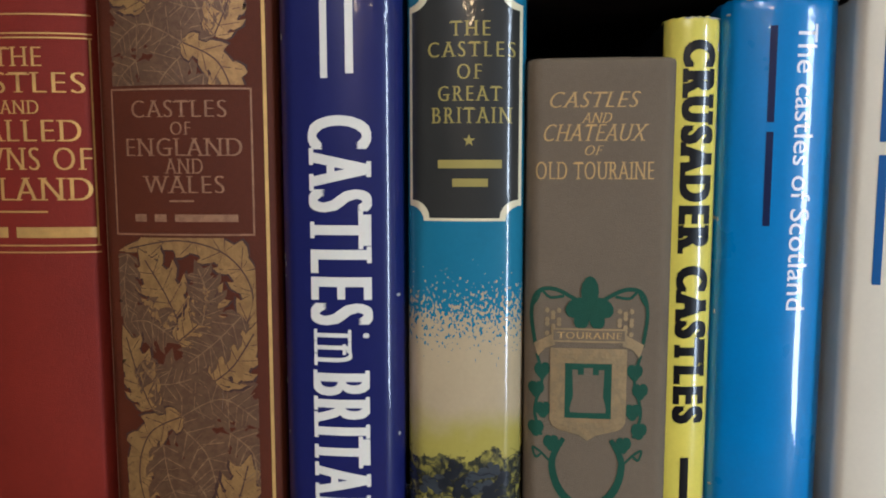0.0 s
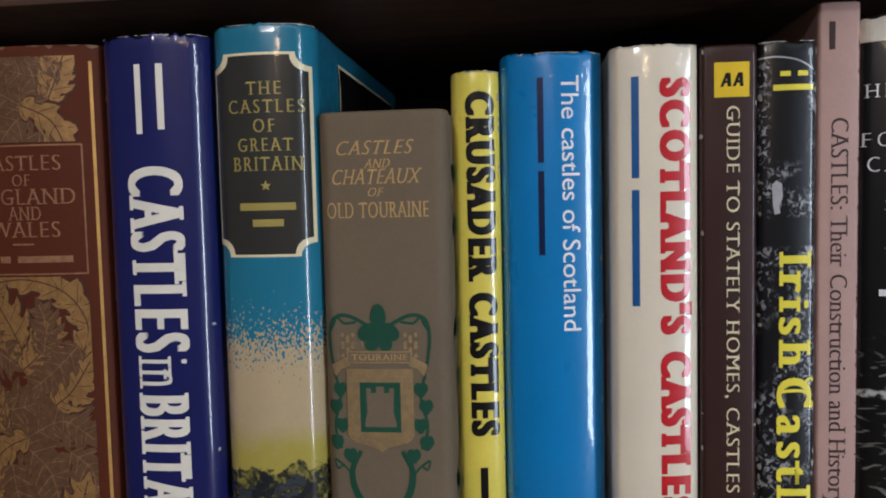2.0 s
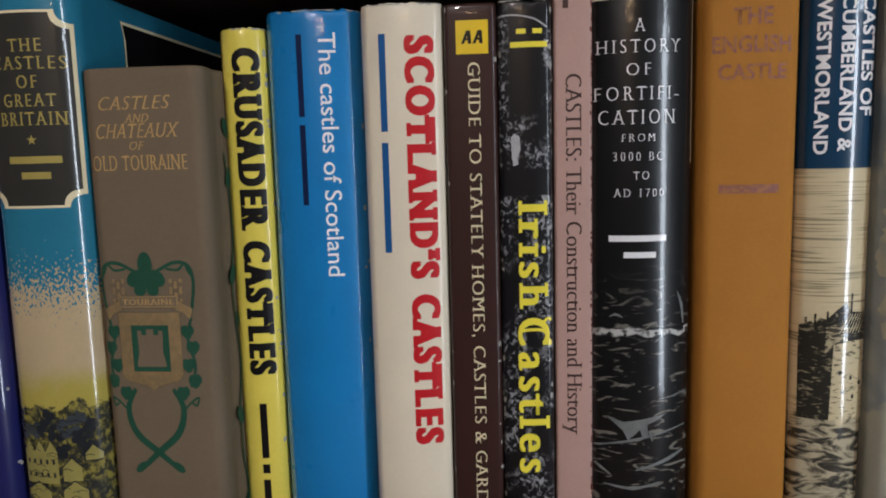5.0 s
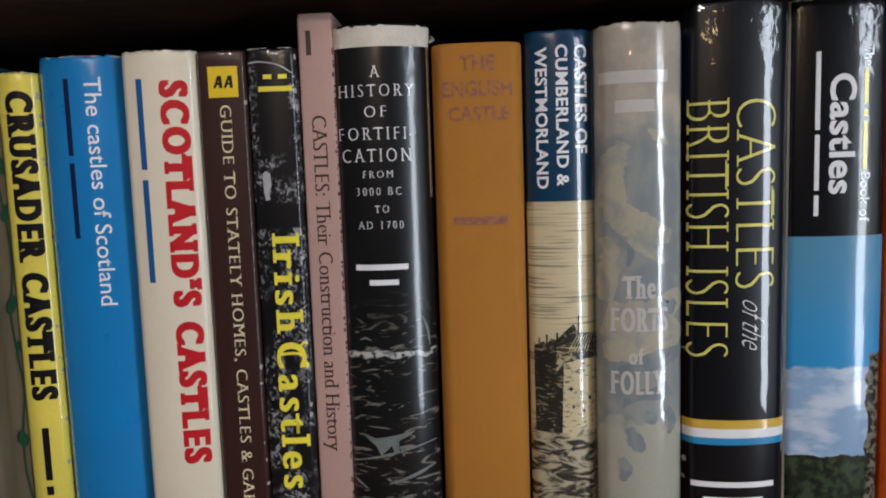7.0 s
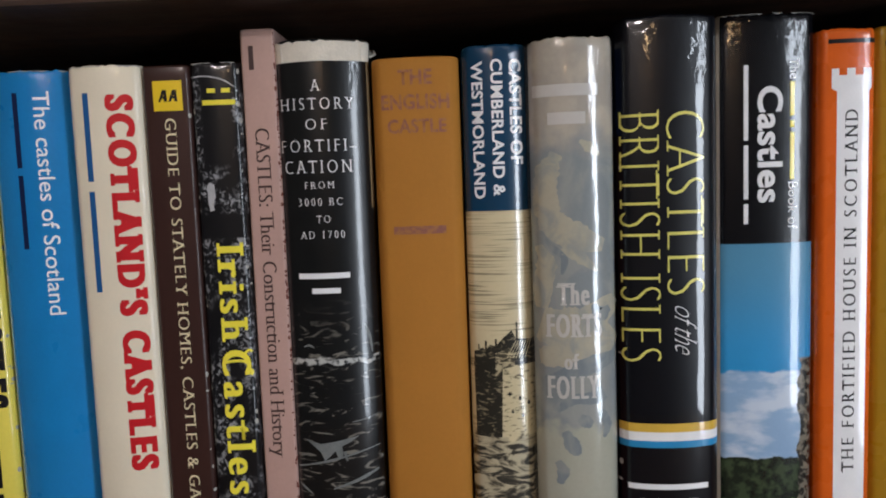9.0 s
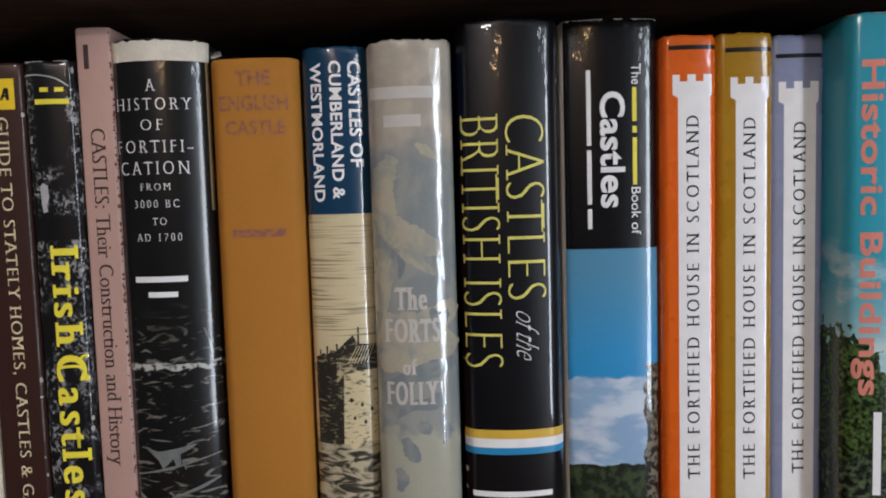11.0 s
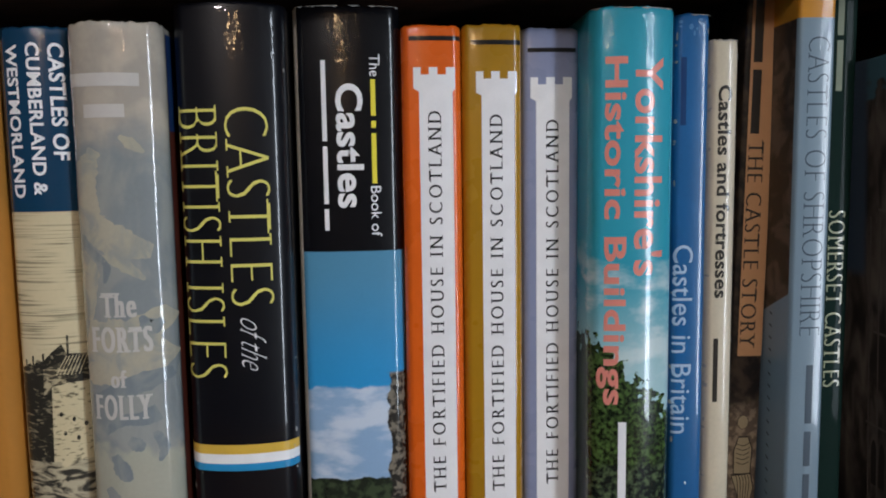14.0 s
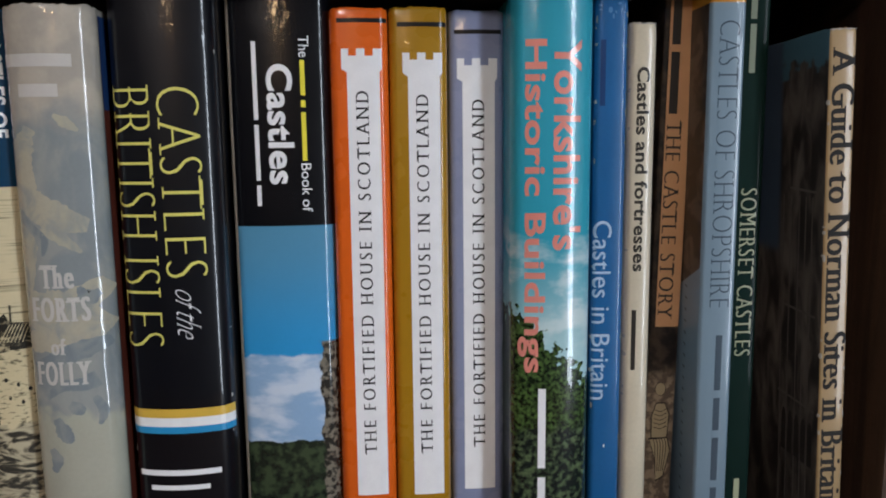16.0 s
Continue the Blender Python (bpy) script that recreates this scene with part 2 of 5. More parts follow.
# ---------------------------------------------------------------- the bookcase
SHELF = 0.985
CASE = (-0.222, 0.6035, 0.215, 0.470, 1.2225)  # inner left, inner right, front, back, underside of the top board
case = tagged(new("bookcase"), "dark brown stained wooden bookcase full of castle books", "bookcase")
c0, c1, c2, c3, c4 = CASE
part("top_board", bevelled(boxes((c0 - 0.02, c1 + 0.02, c2, c3, c4, c4 + 0.034)), 0.0015), WOOD, case, "dark brown wooden board above the books")
part("shelf", bevelled(boxes((c0, c1, c2, c3, SHELF - 0.022, SHELF)), 0.0015), WOOD, case)
part("side_panel", bevelled(boxes((c1, c1 + 0.02, c2 - 0.001, c3, 0, c4)), 0.0015), WOOD_SIDE, case)
part("side_panel", bevelled(boxes((c0 - 0.02, c0, c2 - 0.001, c3, 0, c4)), 0.0015), WOOD_SIDE, case)
# takes the darkened wood, which paints in the gloom of the gap
part("back_panel", boxes((c0 - 0.02, c1 + 0.02, c3, c3 + 0.008, 0, c4 + 0.034)), WOOD_SHADED, case)
part("bottom_board", boxes((c0, c1, c2, c3, 0.06, 0.082)), WOOD, case)
part("plinth", boxes((c0, c1, c2 + 0.02, c2 + 0.038, 0, 0.06)), WOOD, case)


# ---------------------------------------------------------------- books: shape
class Book:
    """A book standing on the shelf: its spine faces -y. u runs along the shelf from the spine's middle, z up from the shelf."""

    def __init__(self, xl, xr, front, top, label, cover, bulge=0.002, corner=0.0025, depth=0.155, board=0.0022, hinge=0.0, ragged=0.0,
                 hard=True, lean=0.0, twist=0.0, cover_name="cover", cover_label=""):
        self.h, self.bulge, self.corner, self.height, self.depth = (xr - xl) / 2, bulge, corner, top - SHELF, depth
        self.root = tagged(new("book"), label, "book", "books on the shelf")
        self.root.matrix_basis = pose((xl + xr) / 2, front, SHELF + 0.0003, 0, lean, twist)
        self.levels = 0
        h = self.h
        us = [-h * math.cos(math.pi * i / 64) for i in range(65)]
        ring = [(u, self.front(u)) for u in us]
        back = self.front(h)

        def side(s):
            pts = []
            for d in (0.004, 0.0065, 0.009, 0.0115, 0.014, 0.03, depth - back):
                dip = hinge * math.exp(-((d - 0.009) / 0.0025) ** 2)
                pts.append((s * (h - dip), back + d))
            return pts
        outer = side(-1)[::-1] + ring + side(1)
        inner = []
        for u, y in outer:
            k = max(0.0, (h - board) / h)
            inner.append((u * k, y + board if y < back + 0.002 else y))
        zs = [0, 0.001, self.height * 0.35, self.height * 0.7, self.height - 0.004, self.height - 0.0012, self.height - 0.0003, self.height]
        shrink = [0.0006, 0, 0, 0, 0, 0.0001, 0.0003, 0.0008] if ragged else [0.0006, 0, 0, 0, 0, 0, 0.00025, 0.0008]
        bm = bmesh.new()
        rows = []
        seed = xl * 97
        for z, s in zip(zs, shrink):
            row = []
            for u, y in outer:
                zz = z
                if ragged and z > self.height - 0.002:
                    zz += ragged * (noise.noise((u * 160, y * 160, seed)) + 0.9 * noise.noise((u * 620, y * 620, seed + 3))) - ragged * 0.3
                wob = ragged * 0.35 * noise.noise((u * 120 + seed, y * 100, z * 60)) if z > self.height - 0.002 and y < back else 0
                k = 1 - s / h
                row.append(bm.verts.new((u * k, y + (s if y < back + 0.001 else 0) + wob, zz)))
            rows.append(row)
        rim = [bm.verts.new((u, y, self.height - 0.0006)) for u, y in inner]
        foot = [bm.verts.new((u, y, 0)) for u, y in inner]
        rows = [foot] + rows + [rim]
        for a, b in zip(rows, rows[1:]):
            for i in range(len(a) - 1):
                bm.faces.new((a[i], a[i + 1], b[i + 1], b[i]))
        for i in range(len(rim) - 1):
            bm.faces.new((rim[i], rim[i + 1], foot[i + 1], foot[i]))
        bmesh.ops.recalc_face_normals(bm, faces=bm.faces[:])
        self.cover = part(cover_name, bm, cover, self.root, cover_label, smooth=True)
        # the page block stands a little below and behind the boards of a bound book
        m = 0.003 if hard else 0.0004
        block = boxes((-h + board + 0.0002, h - board - 0.0002, back + board, depth - m, m, self.height - m - 0.0008))
        part("page_block", block, PAGES, self.root, "cream page block")

    def front(self, u):
        a = min(1.0, abs(u) / self.h)
        y = self.bulge * a * a
        c = abs(u) - (self.h - self.corner)
        if c > 0:
            q = min(1.0, c / self.corner)
            y += self.corner * (1 - math.sqrt(max(0.0, 1 - q * q)))
        return y

    def lift(self):
        """Each later print lies a hair above the earlier ones."""
        self.levels += 1
        return 0.00010 + 0.000006 * self.levels

    def wrap(self, name, bm, material, label="", lift=None):
        """Bends a flat bmesh (x = u, y = z) onto the spine."""
        lift = lift or self.lift()
        lo, hi = min(v.co.x for v in bm.verts), max(v.co.x for v in bm.verts)
        cuts = [-self.h + 2 * self.h * (i + 0.5) / 18 for i in range(18)] + [s * (self.h - self.corner * k) for s in (-1, 1) for k in (1, 0.66, 0.4, 0.2, 0.08)]
        for c in cuts:
            if lo < c < hi:
                bmesh.ops.bisect_plane(bm, geom=bm.verts[:] + bm.edges[:] + bm.faces[:], plane_co=(c, 0, 0), plane_no=(1, 0, 0))
        for v in bm.verts:
            u, z = v.co.x, v.co.y
            d = 1e-4
            slope = (self.front(min(self.h, u + d)) - self.front(max(-self.h, u - d))) / (2 * d)
            k = (lift + v.co.z) / math.sqrt(1 + slope * slope)
            v.co = (u + k * slope, self.front(u) - k, z)
        for f in bm.faces:
            f.normal_update()
            if f.normal.y > 0:
                f.normal_flip()
        return part(name, bm, material, self.root, label, smooth=True)

    def on_side(self, name, bm, material, s, label=""):
        """Lays a flat bmesh (x = depth behind the front, y = z) on a side board; s is -1 or 1."""
        lift = self.lift() + 0.0001
        for v in bm.verts:
            v.co = (s * (self.h + lift), v.co.x, v.co.y)
        for f in bm.faces:
            f.normal_update()
            if f.normal.x * s < 0:
                f.normal_flip()
        return part(name, bm, material, self.root, label)

    # ---- print on the spine
    def text(self, words, u0, u1, z0, z1, material, way="across", style="sans", label="", name="lettering"):
        bm = glyphs(words, style)
        xs, ys = [v.co.x for v in bm.verts], [v.co.y for v in bm.verts]
        x0, x1, y0, y1 = min(xs), max(xs), min(ys), max(ys)
        for v in bm.verts:
            a, b = (v.co.x - x0) / (x1 - x0), (v.co.y - y0) / (y1 - y0)
            if way == "across":
                u, z = u0 + a * (u1 - u0), z0 + b * (z1 - z0)
            elif way == "down":
                u, z = u0 + b * (u1 - u0), z1 - a * (z1 - z0)
            else:
                u, z = u1 - b * (u1 - u0), z0 + a * (z1 - z0)
            v.co = (u, z, v.co.z)
        return self.wrap(name, bm, material, label)

    def bars(self, u0, u1, z0, z1, material, lengths=(1,), way="across", thick=1.0, small=0.0):
        """Plain bars, one for each word that is not spelled out; small is what capitals rise above the rest."""
        total = sum(lengths) + 0.7 * (len(lengths) - 1)
        at, k = 0.0, 0.6 * thick * (1 - small) / 2
        for n in lengths:
            a, b = at / total, (at + n) / total
            at += n + 0.7
            if way == "across":
                m, w = z0 + (1 - small) / 2 * (z1 - z0), k * (z1 - z0)
                r = (u0 + a * (u1 - u0), u0 + b * (u1 - u0), m - w, m + w)
            else:
                m, w = u0 + (1 - small) / 2 * (u1 - u0), k * (u1 - u0)
                r = (m - w, m + w, z1 - b * (z1 - z0), z1 - a * (z1 - z0))
            self.rect("name_bar", *r, material)

    def worn_head(self, material, seed, deep=0.00045):
        """Pale rubbed spots along the top edge of a jacket."""
        rng = random.Random(seed)
        polys, u = [], -self.h * 0.97
        while u < self.h * 0.95:
            n = rng.uniform(0.0008, 0.004)
            if rng.random() < 0.7:
                d = deep * rng.uniform(0.4, 1.5)
                top = self.height - 0.0004
                polys.append([(u, top - d * 0.3), (u + n * 0.5, top - d), (min(self.h * 0.97, u + n), top - d * 0.4), (min(self.h * 0.97, u + n), top), (u, top)])
            u += n
        tagged(self.patch("worn_edge", polys, material, "pale rubbed edge at the head"), kind="stuff")

    def worn_sides(self, material, seed, count=30, sides=(-1, 1), size=0.0006):
        """Small rubbed specks along the joints."""
        rng = random.Random(seed)
        polys = [ellipse(rng.choice(sides) * self.h * rng.uniform(0.9, 0.985), rng.uniform(0.02, self.height - 0.002), size * rng.uniform(0.3, 1.0), size * rng.uniform(0.4, 2.2), 7) for _ in range(count)]
        tagged(self.patch("worn_edge", polys, material), kind="stuff")

    def patch(self, name, polys, material, label=""):
        return self.wrap(name, flat(polys), material, label)

    def rect(self, name, u0, u1, z0, z1, material, label=""):
        return self.patch(name, [[(u0, z0), (u1, z0), (u1, z1), (u0, z1)]], material, label)


def flat(polys):
    bm = bmesh.new()
    for i, p in enumerate(polys):
        bm.faces.new([bm.verts.new((x, y, i * 2e-7)) for x, y in p])
    bmesh.ops.remove_doubles(bm, verts=bm.verts[:], dist=1e-6)
    concave = [f for f in bm.faces if len(f.verts) > 4]
    if concave:
        bmesh.ops.triangulate(bm, faces=concave)
    return bm


def strip(points, widths):
    """Quads along a curve, with a width at every point."""
    left, right = [], []
    for i, (x, y) in enumerate(points):
        a, b = points[max(0, i - 1)], points[min(len(points) - 1, i + 1)]
        dx, dy = b[0] - a[0], b[1] - a[1]
        n = math.hypot(dx, dy) or 1
        w = (widths[i] if isinstance(widths, (list, tuple)) else widths) / 2
        left.append((x - dy / n * w, y + dx / n * w))
        right.append((x + dy / n * w, y - dx / n * w))
    return [[left[i], right[i], right[i + 1], left[i + 1]] for i in range(len(points) - 1)]


def ellipse(x, y, rx, ry, n=14, turn=0.0):
    c, s = math.cos(turn), math.sin(turn)
    return [(x + rx * math.cos(a) * c - ry * math.sin(a) * s, y + rx * math.cos(a) * s + ry * math.sin(a) * c)
            for a in (2 * math.pi * i / n for i in range(n))]


def curve(points, n=8):
    """A smooth run through points (Catmull-Rom)."""
    p = [points[0]] + list(points) + [points[-1]]
    out = []
    for i in range(1, len(p) - 2):
        for k in range(n):
            t = k / n
            out.append(tuple(0.5 * (2 * p[i][j] + (p[i + 1][j] - p[i - 1][j]) * t + (2 * p[i - 1][j] - 5 * p[i][j] + 4 * p[i + 1][j] - p[i + 2][j]) * t * t
                             + (3 * p[i][j] - p[i - 1][j] - 3 * p[i + 1][j] + p[i + 2][j]) * t ** 3) for j in (0, 1)))
    out.append(tuple(points[-1]))
    return out


GLYPHS = {}
STYLES = {  # weight, shear, serif length, serif thickness, letter gap, broadening of the upright strokes
    "sans": (0.004, 0, 0, 0, 1.0, 0), "bold": (0.026, 0, 0, 0, 1.04, 0), "serif_tight": (-0.018, 0, 0.08, 0.04, 1.04, 0.06),
    "serif": (-0.02, 0, 0.085, 0.036, 1.14, 0.05), "serif_wide": (-0.016, 0, 0.085, 0.036, 1.36, 0.055), "serif_bold": (0.0, 0, 0.075, 0.05, 1.24, 0.12),
    "slab": (0.03, 0, 0.065, 0.12, 1.3, 0.11), "gothic": (0.0, 0, 0.08, 0.08, 1.34, 0.075), "italic": (-0.02, 0.35, 0.07, 0.035, 1.14, 0.045), "script": (-0.022, 0.8, 0.04, 0.02, 0.98, 0.0),
    "serif_mid": (-0.010, 0, 0.08, 0.045, 1.06, 0.09), "serif_thin": (-0.024, 0, 0.085, 0.03, 1.46, 0.034), "serif_light": (-0.03, 0, 0.08, 0.024, 1.08, 0.03),
}


def glyphs(words, style):
    """A flat bmesh of lettering, with serifs set on the ends of the stems."""
    key = (words, style)
    if key not in GLYPHS:
        weight, shear, reach, thick, gap, broad = STYLES[style]
        data = bpy.data.curves.new("lettering", "FONT")
        data.body, data.offset, data.space_character, data.resolution_u, data.fill_mode = words, weight, gap, 4, "FRONT"
        ob = new("lettering", data)
        bpy.context.view_layer.update()
        me = bpy.data.meshes.new_from_object(ob.evaluated_get(bpy.context.evaluated_depsgraph_get()))
        bpy.data.objects.remove(ob)
        bpy.data.curves.remove(data)
        bm = bmesh.new()
        bm.from_mesh(me)
        bpy.data.meshes.remove(me)
        bmesh.ops.remove_doubles(bm, verts=bm.verts[:], dist=1e-5)
        if reach:
            top = max(v.co.y for v in bm.verts)
            spans = []
            for e in bm.edges:
                a, b = e.verts[0].co, e.verts[1].co
                if len(e.link_faces) == 1 and abs(a.y - b.y) < 1e-3 and 0.03 < abs(a.x - b.x) < 0.26:
                    y = a.y
                    inside = e.link_faces[0].calc_center_median().y
                    spans.append((min(a.x, b.x), max(a.x, b.x), y, 1 if inside > y else -1))
            for x0, x1, y, d in spans:
                low, high = (y, y + thick) if d > 0 else (y - thick, y)
                v = [bm.verts.new(c) for c in ((x0 - reach, low, 4e-6), (x1 + reach, low, 4e-6), (x1 + reach, high, 4e-6), (x0 - reach, high, 4e-6))]
                bm.faces.new(v)
        if shear:
            for v in bm.verts:
                v.co.x += shear * v.co.y
        if broad:
            once = bm.copy()
            for k in (1, 2, 3):
                ghost = bpy.data.meshes.new("stroke")
                for v in once.verts:
                    v.co.x += broad / 3
                    v.co.z += 1e-6
                once.to_mesh(ghost)
                bm.from_mesh(ghost)
                bpy.data.meshes.remove(ghost)
            once.free()
        keep = bpy.data.meshes.new("lettering")
        bm.to_mesh(keep)
        bm.free()
        GLYPHS[key] = keep
    bm = bmesh.new()
    bm.from_mesh(GLYPHS[key])
    return bm


# ---------------------------------------------------------------- books, one by one along the shelf
# red cloth, gold blocking
b = Book(-0.1940, -0.1376, 0.2315, 1.2115, "old red cloth hardback with gold title and ruled lines", cloth("red_cloth", "#772215", 0.22, 0.6), 0.005, 0.004, 0.15, hinge=0.001)
for words, box in (("THE", (-0.0044, 0.0121, 0.2002, 0.2064)), ("CASTLES", (-0.0210, 0.0250, 0.1916, 0.1983)), ("AND", (-0.0030, 0.0104, 0.1848, 0.1891)),
                   ("WALLED", (-0.0212, 0.0232, 0.1757, 0.1828)), ("TOWNS OF", (-0.0265, 0.0259, 0.1663, 0.1737)), ("ENGLAND", (-0.0278, 0.0258, 0.1561, 0.1638))):
    b.text(words, *box, GOLD, style="serif")
b.rect("gold_rule", -0.0093, 0.0116, 0.1521, 0.1527, GOLD)
b.bars(-0.0278, 0.0263, 0.1425, 0.1484, GOLD, (6, 6))
for z in (0.1385, 0.1408, 0.2091, 0.2105, 0.2166):
    b.rect("gold_rule", -b.h * 0.97, b.h * 0.955, z, z + 0.0005, GOLD)
b.rect("gold_rule", b.h * 0.93, b.h * 0.945, 0.141, 0.2091, GOLD)

# maroon cloth with gilt acanthus panels
b = Book(-0.1331, -0.0738, 0.2245, 1.2115, "old maroon cloth hardback with gilt acanthus leaf panels", cloth("maroon_cloth", "#52230f", 0.2, 0.6), 0.004, 0.004, 0.155, hinge=0.0012)
for words, box in (("CASTLES", (-0.0166, 0.0146, 0.1827, 0.1880)), ("OF", (-0.0035, 0.0032, 0.1772, 0.1813)), ("ENGLAND", (-0.0189, 0.0191, 0.1706, 0.1762)),
                   ("AND", (-0.0059, 0.0067, 0.1651, 0.1698)), ("WALES", (-0.0135, 0.0133, 0.1589, 0.1644))):
    b.text(words, *box, GOLD_PALE, style="serif")
b.rect("gold_rule", -0.0046, 0.0035, 0.1561, 0.1567, GOLD_PALE)
b.bars(-0.0167, 0.0173, 0.1488, 0.1532, GOLD_PALE, (1, 1, 5), thick=0.9)
x0, x1, z0, z1 = -0.0238, 0.0224, 0.1454, 0.1918
w = 0.0006
for name, r in (("top", (x0, x1, z1 - w, z1)), ("bottom", (x0, x1, z0, z0 + w)), ("left", (x0, x0 + w, z0, z1)), ("right", (x1 - w, x1, z0, z1))):
    b.rect("gold_rule", *r, GOLD_PALE)
b.rect("gold_rule", 0.0257, 0.0267, 0.004, b.height - 0.006, GOLD, "broad gold line along the joint")
b.rect("gold_rule", -0.0291, -0.0279, 0.004, b.height - 0.006, GOLD_PALE)
gilt_back = gilt("dull_gilt_leaf", "#66482f", 0.5, "#4e2e1d", 0.5, 0.2)
leaf_gap = ink("leaf_gap", "#3c1d12", 0.6, 0)
gilt_front = gilt("bright_gilt_leaf", "#9c7645", 0.42, "#755233", 0.4, 0.35)
vein_ink = ink("leaf_vein", "#46261a", 0.6, 0)
gilt_rib = gilt("dull_gilt_rib", "#8a6a48", 0.5, "#5c3d28", 0.5, 0.2)


def leaf_along(points, width, lobes=6):
    """A lobed acanthus leaf along a bent line, its lobes pointing forward: polygons, midrib and lobe tips."""
    path = curve(points, 16)
    n = len(path) - 1

    def at(t, side, out, ahead=0.0):
        i = max(0, min(n, int(round(t * n))))
        (ax, ay), (bx, by) = path[max(0, i - 1)], path[min(n, i + 1)]
        k = math.hypot(bx - ax, by - ay) or 1
        dx, dy = (bx - ax) / k, (by - ay) / k
        return (path[i][0] - dy * side * out + dx * ahead, path[i][1] + dx * side * out + dy * ahead)
    body = [width * 0.62 * math.sin(math.pi * (0.08 + 0.88 * i / n)) ** 0.8 for i in range(n + 1)]
    polys, tips = strip(path, body), []
    for k in range(lobes):
        t = (k + 0.35) / (lobes + 0.4)
        w = width * 0.5 * math.sin(math.pi * (0.16 + 0.74 * t)) ** 0.8
        span = 1.0 / lobes
        for side in (-1, 1):
            tip = at(t, side, w, w * 0.55)
            polys.append([at(t - 0.35 * span, side, w * 0.1), at(t - 0.15 * span, side, w * 0.72), at(t, side, w * 0.95, w * 0.18), tip, at(t + 0.28 * span, side, w * 0.72, w * 0.1), at(t + 0.55 * span, side, w * 0.1)])
            tips.append((at(t - 0.3 * span, side, 0.0), at(t, side, w * 0.8, w * 0.3)))
    end = width * 0.2
    polys.append([at(0.93, 1, end * 0.6), at(0.93, -1, end * 0.6), at(1.0, 1, 0.0, end)])
    return polys, path, tips


SCROLL_FRONT = (  # midrib and width, in the panel's own units: x 0 to 1 across, y downwards
    (((0.86, 0.78), (0.98, 0.42), (0.82, 0.13), (0.48, 0.02), (0.05, 0.09)), 0.22), (((0.46, 0.62), (0.36, 0.40), (0.20, 0.14)), 0.30), (((0.44, 0.74), (0.60, 0.60), (0.75, 0.36)), 0.22),
    (((0.70, 1.02), (0.84, 0.90), (0.99, 0.66)), 0.27), (((0.22, 1.24), (0.12, 1.0), (0.03, 0.70)), 0.26), (((0.45, 1.28), (0.20, 1.42), (0.10, 1.72), (0.18, 2.05), (0.34, 2.26)), 0.24),
    (((0.72, 2.10), (0.84, 1.90), (0.92, 1.62)), 0.27), (((0.80, 2.45), (0.92, 2.25), (1.0, 2.0)), 0.28), (((0.06, 2.05), (0.20, 2.25), (0.36, 2.42)), 0.24))
SCROLL_BACK = (
    (((0.22, 1.24), (0.48, 1.0), (0.80, 0.84)), 0.40), (((0.45, 1.28), (0.75, 1.15), (1.0, 1.32)), 0.42), (((0.42, 1.62), (0.62, 1.9), (0.62, 2.3)), 0.46), (((0.42, 1.34), (0.62, 1.55), (0.70, 1.85)), 0.45),
    (((0.02, 0.62), (0.22, 0.60), (0.42, 0.72)), 0.34), (((0.08, 0.12), (0.04, 0.34), (0.06, 0.60)), 0.26), (((0.62, 0.62), (0.66, 0.40), (0.60, 0.2)), 0.26), (((0.15, 0.9), (0.3, 1.05), (0.55, 1.0)), 0.3),
    (((0.80, 1.4), (0.95, 1.55), (0.98, 1.8)), 0.3), (((0.25, 2.1), (0.45, 2.3), (0.75, 2.35)), 0.4), (((0.3, 1.5), (0.35, 1.8), (0.5, 2.1)), 0.36), (((0.9, 0.55), (0.7, 0.75), (0.5, 0.9)), 0.3))


def acanthus(book, x0, x1, z0, z1, start, flip):
    """A panel of scrolling acanthus between two heights; start shifts the pattern."""
    unit = x1 - x0

    def clip(polys):
        out = []
        for q in polys:
            q = [(min(x1, max(x0, x)), min(z1, max(z0, y))) for x, y in q]
            area = sum(q[i - 1][0] * q[i][1] - q[i][0] * q[i - 1][1] for i in range(len(q)))
            if abs(area) > 2e-9:
                out.append(q)
        return out
    ground, ribs, shade, scroll, veins = [], [], [], [], []
    for rep in range(4):
        for front, leaves in ((False, SCROLL_BACK), (True, SCROLL_FRONT)):
            for points, width in leaves:
                pts = [(x0 + unit * (1 - px if (rep % 2 == 1) != flip else px), z1 - unit * (py + start + rep * 2.32)) for px, py in points]
                if max(y for _, y in pts) < z0 or min(y for _, y in pts) > z1:
                    continue
                w = unit * width * (1.3 if front else 1.1)
                polys, path, tips = leaf_along(pts, w, 7 if len(points) > 3 else 5)
                (scroll if front else ground).extend(polys)
                if front:
                    shade.extend(leaf_along(pts, w * 1.16, 7 if len(points) > 3 else 5)[0])
                lines = veins if front else ribs
                lines.extend(strip(path[1:-2], 0.00045 if front else 0.0004))
                for a, c in tips:
                    lines.extend(strip([a, c], 0.00024 if front else 0.0003))
                    if not front:
                        lines.extend(strip([(a[0] * 0.7 + path[-1][0] * 0.3, a[1] * 0.7 + path[-1][1] * 0.3), (c[0] * 0.8 + path[-1][0] * 0.2, c[1] * 0.8 + path[-1][1] * 0.2)], 0.0002))
    book.patch("leaf_ground", clip(ground), gilt_back, "dull gilt background leaves")
    tagged(book.patch("leaf_rib", clip(ribs), gilt_rib), kind="stuff")
    book.patch("leaf_outline", clip(shade), leaf_gap)
    book.patch("leaf_scroll", clip(scroll), gilt_front, "bright gilt acanthus scroll")
    tagged(book.patch("leaf_vein", clip(veins), vein_ink), kind="stuff")


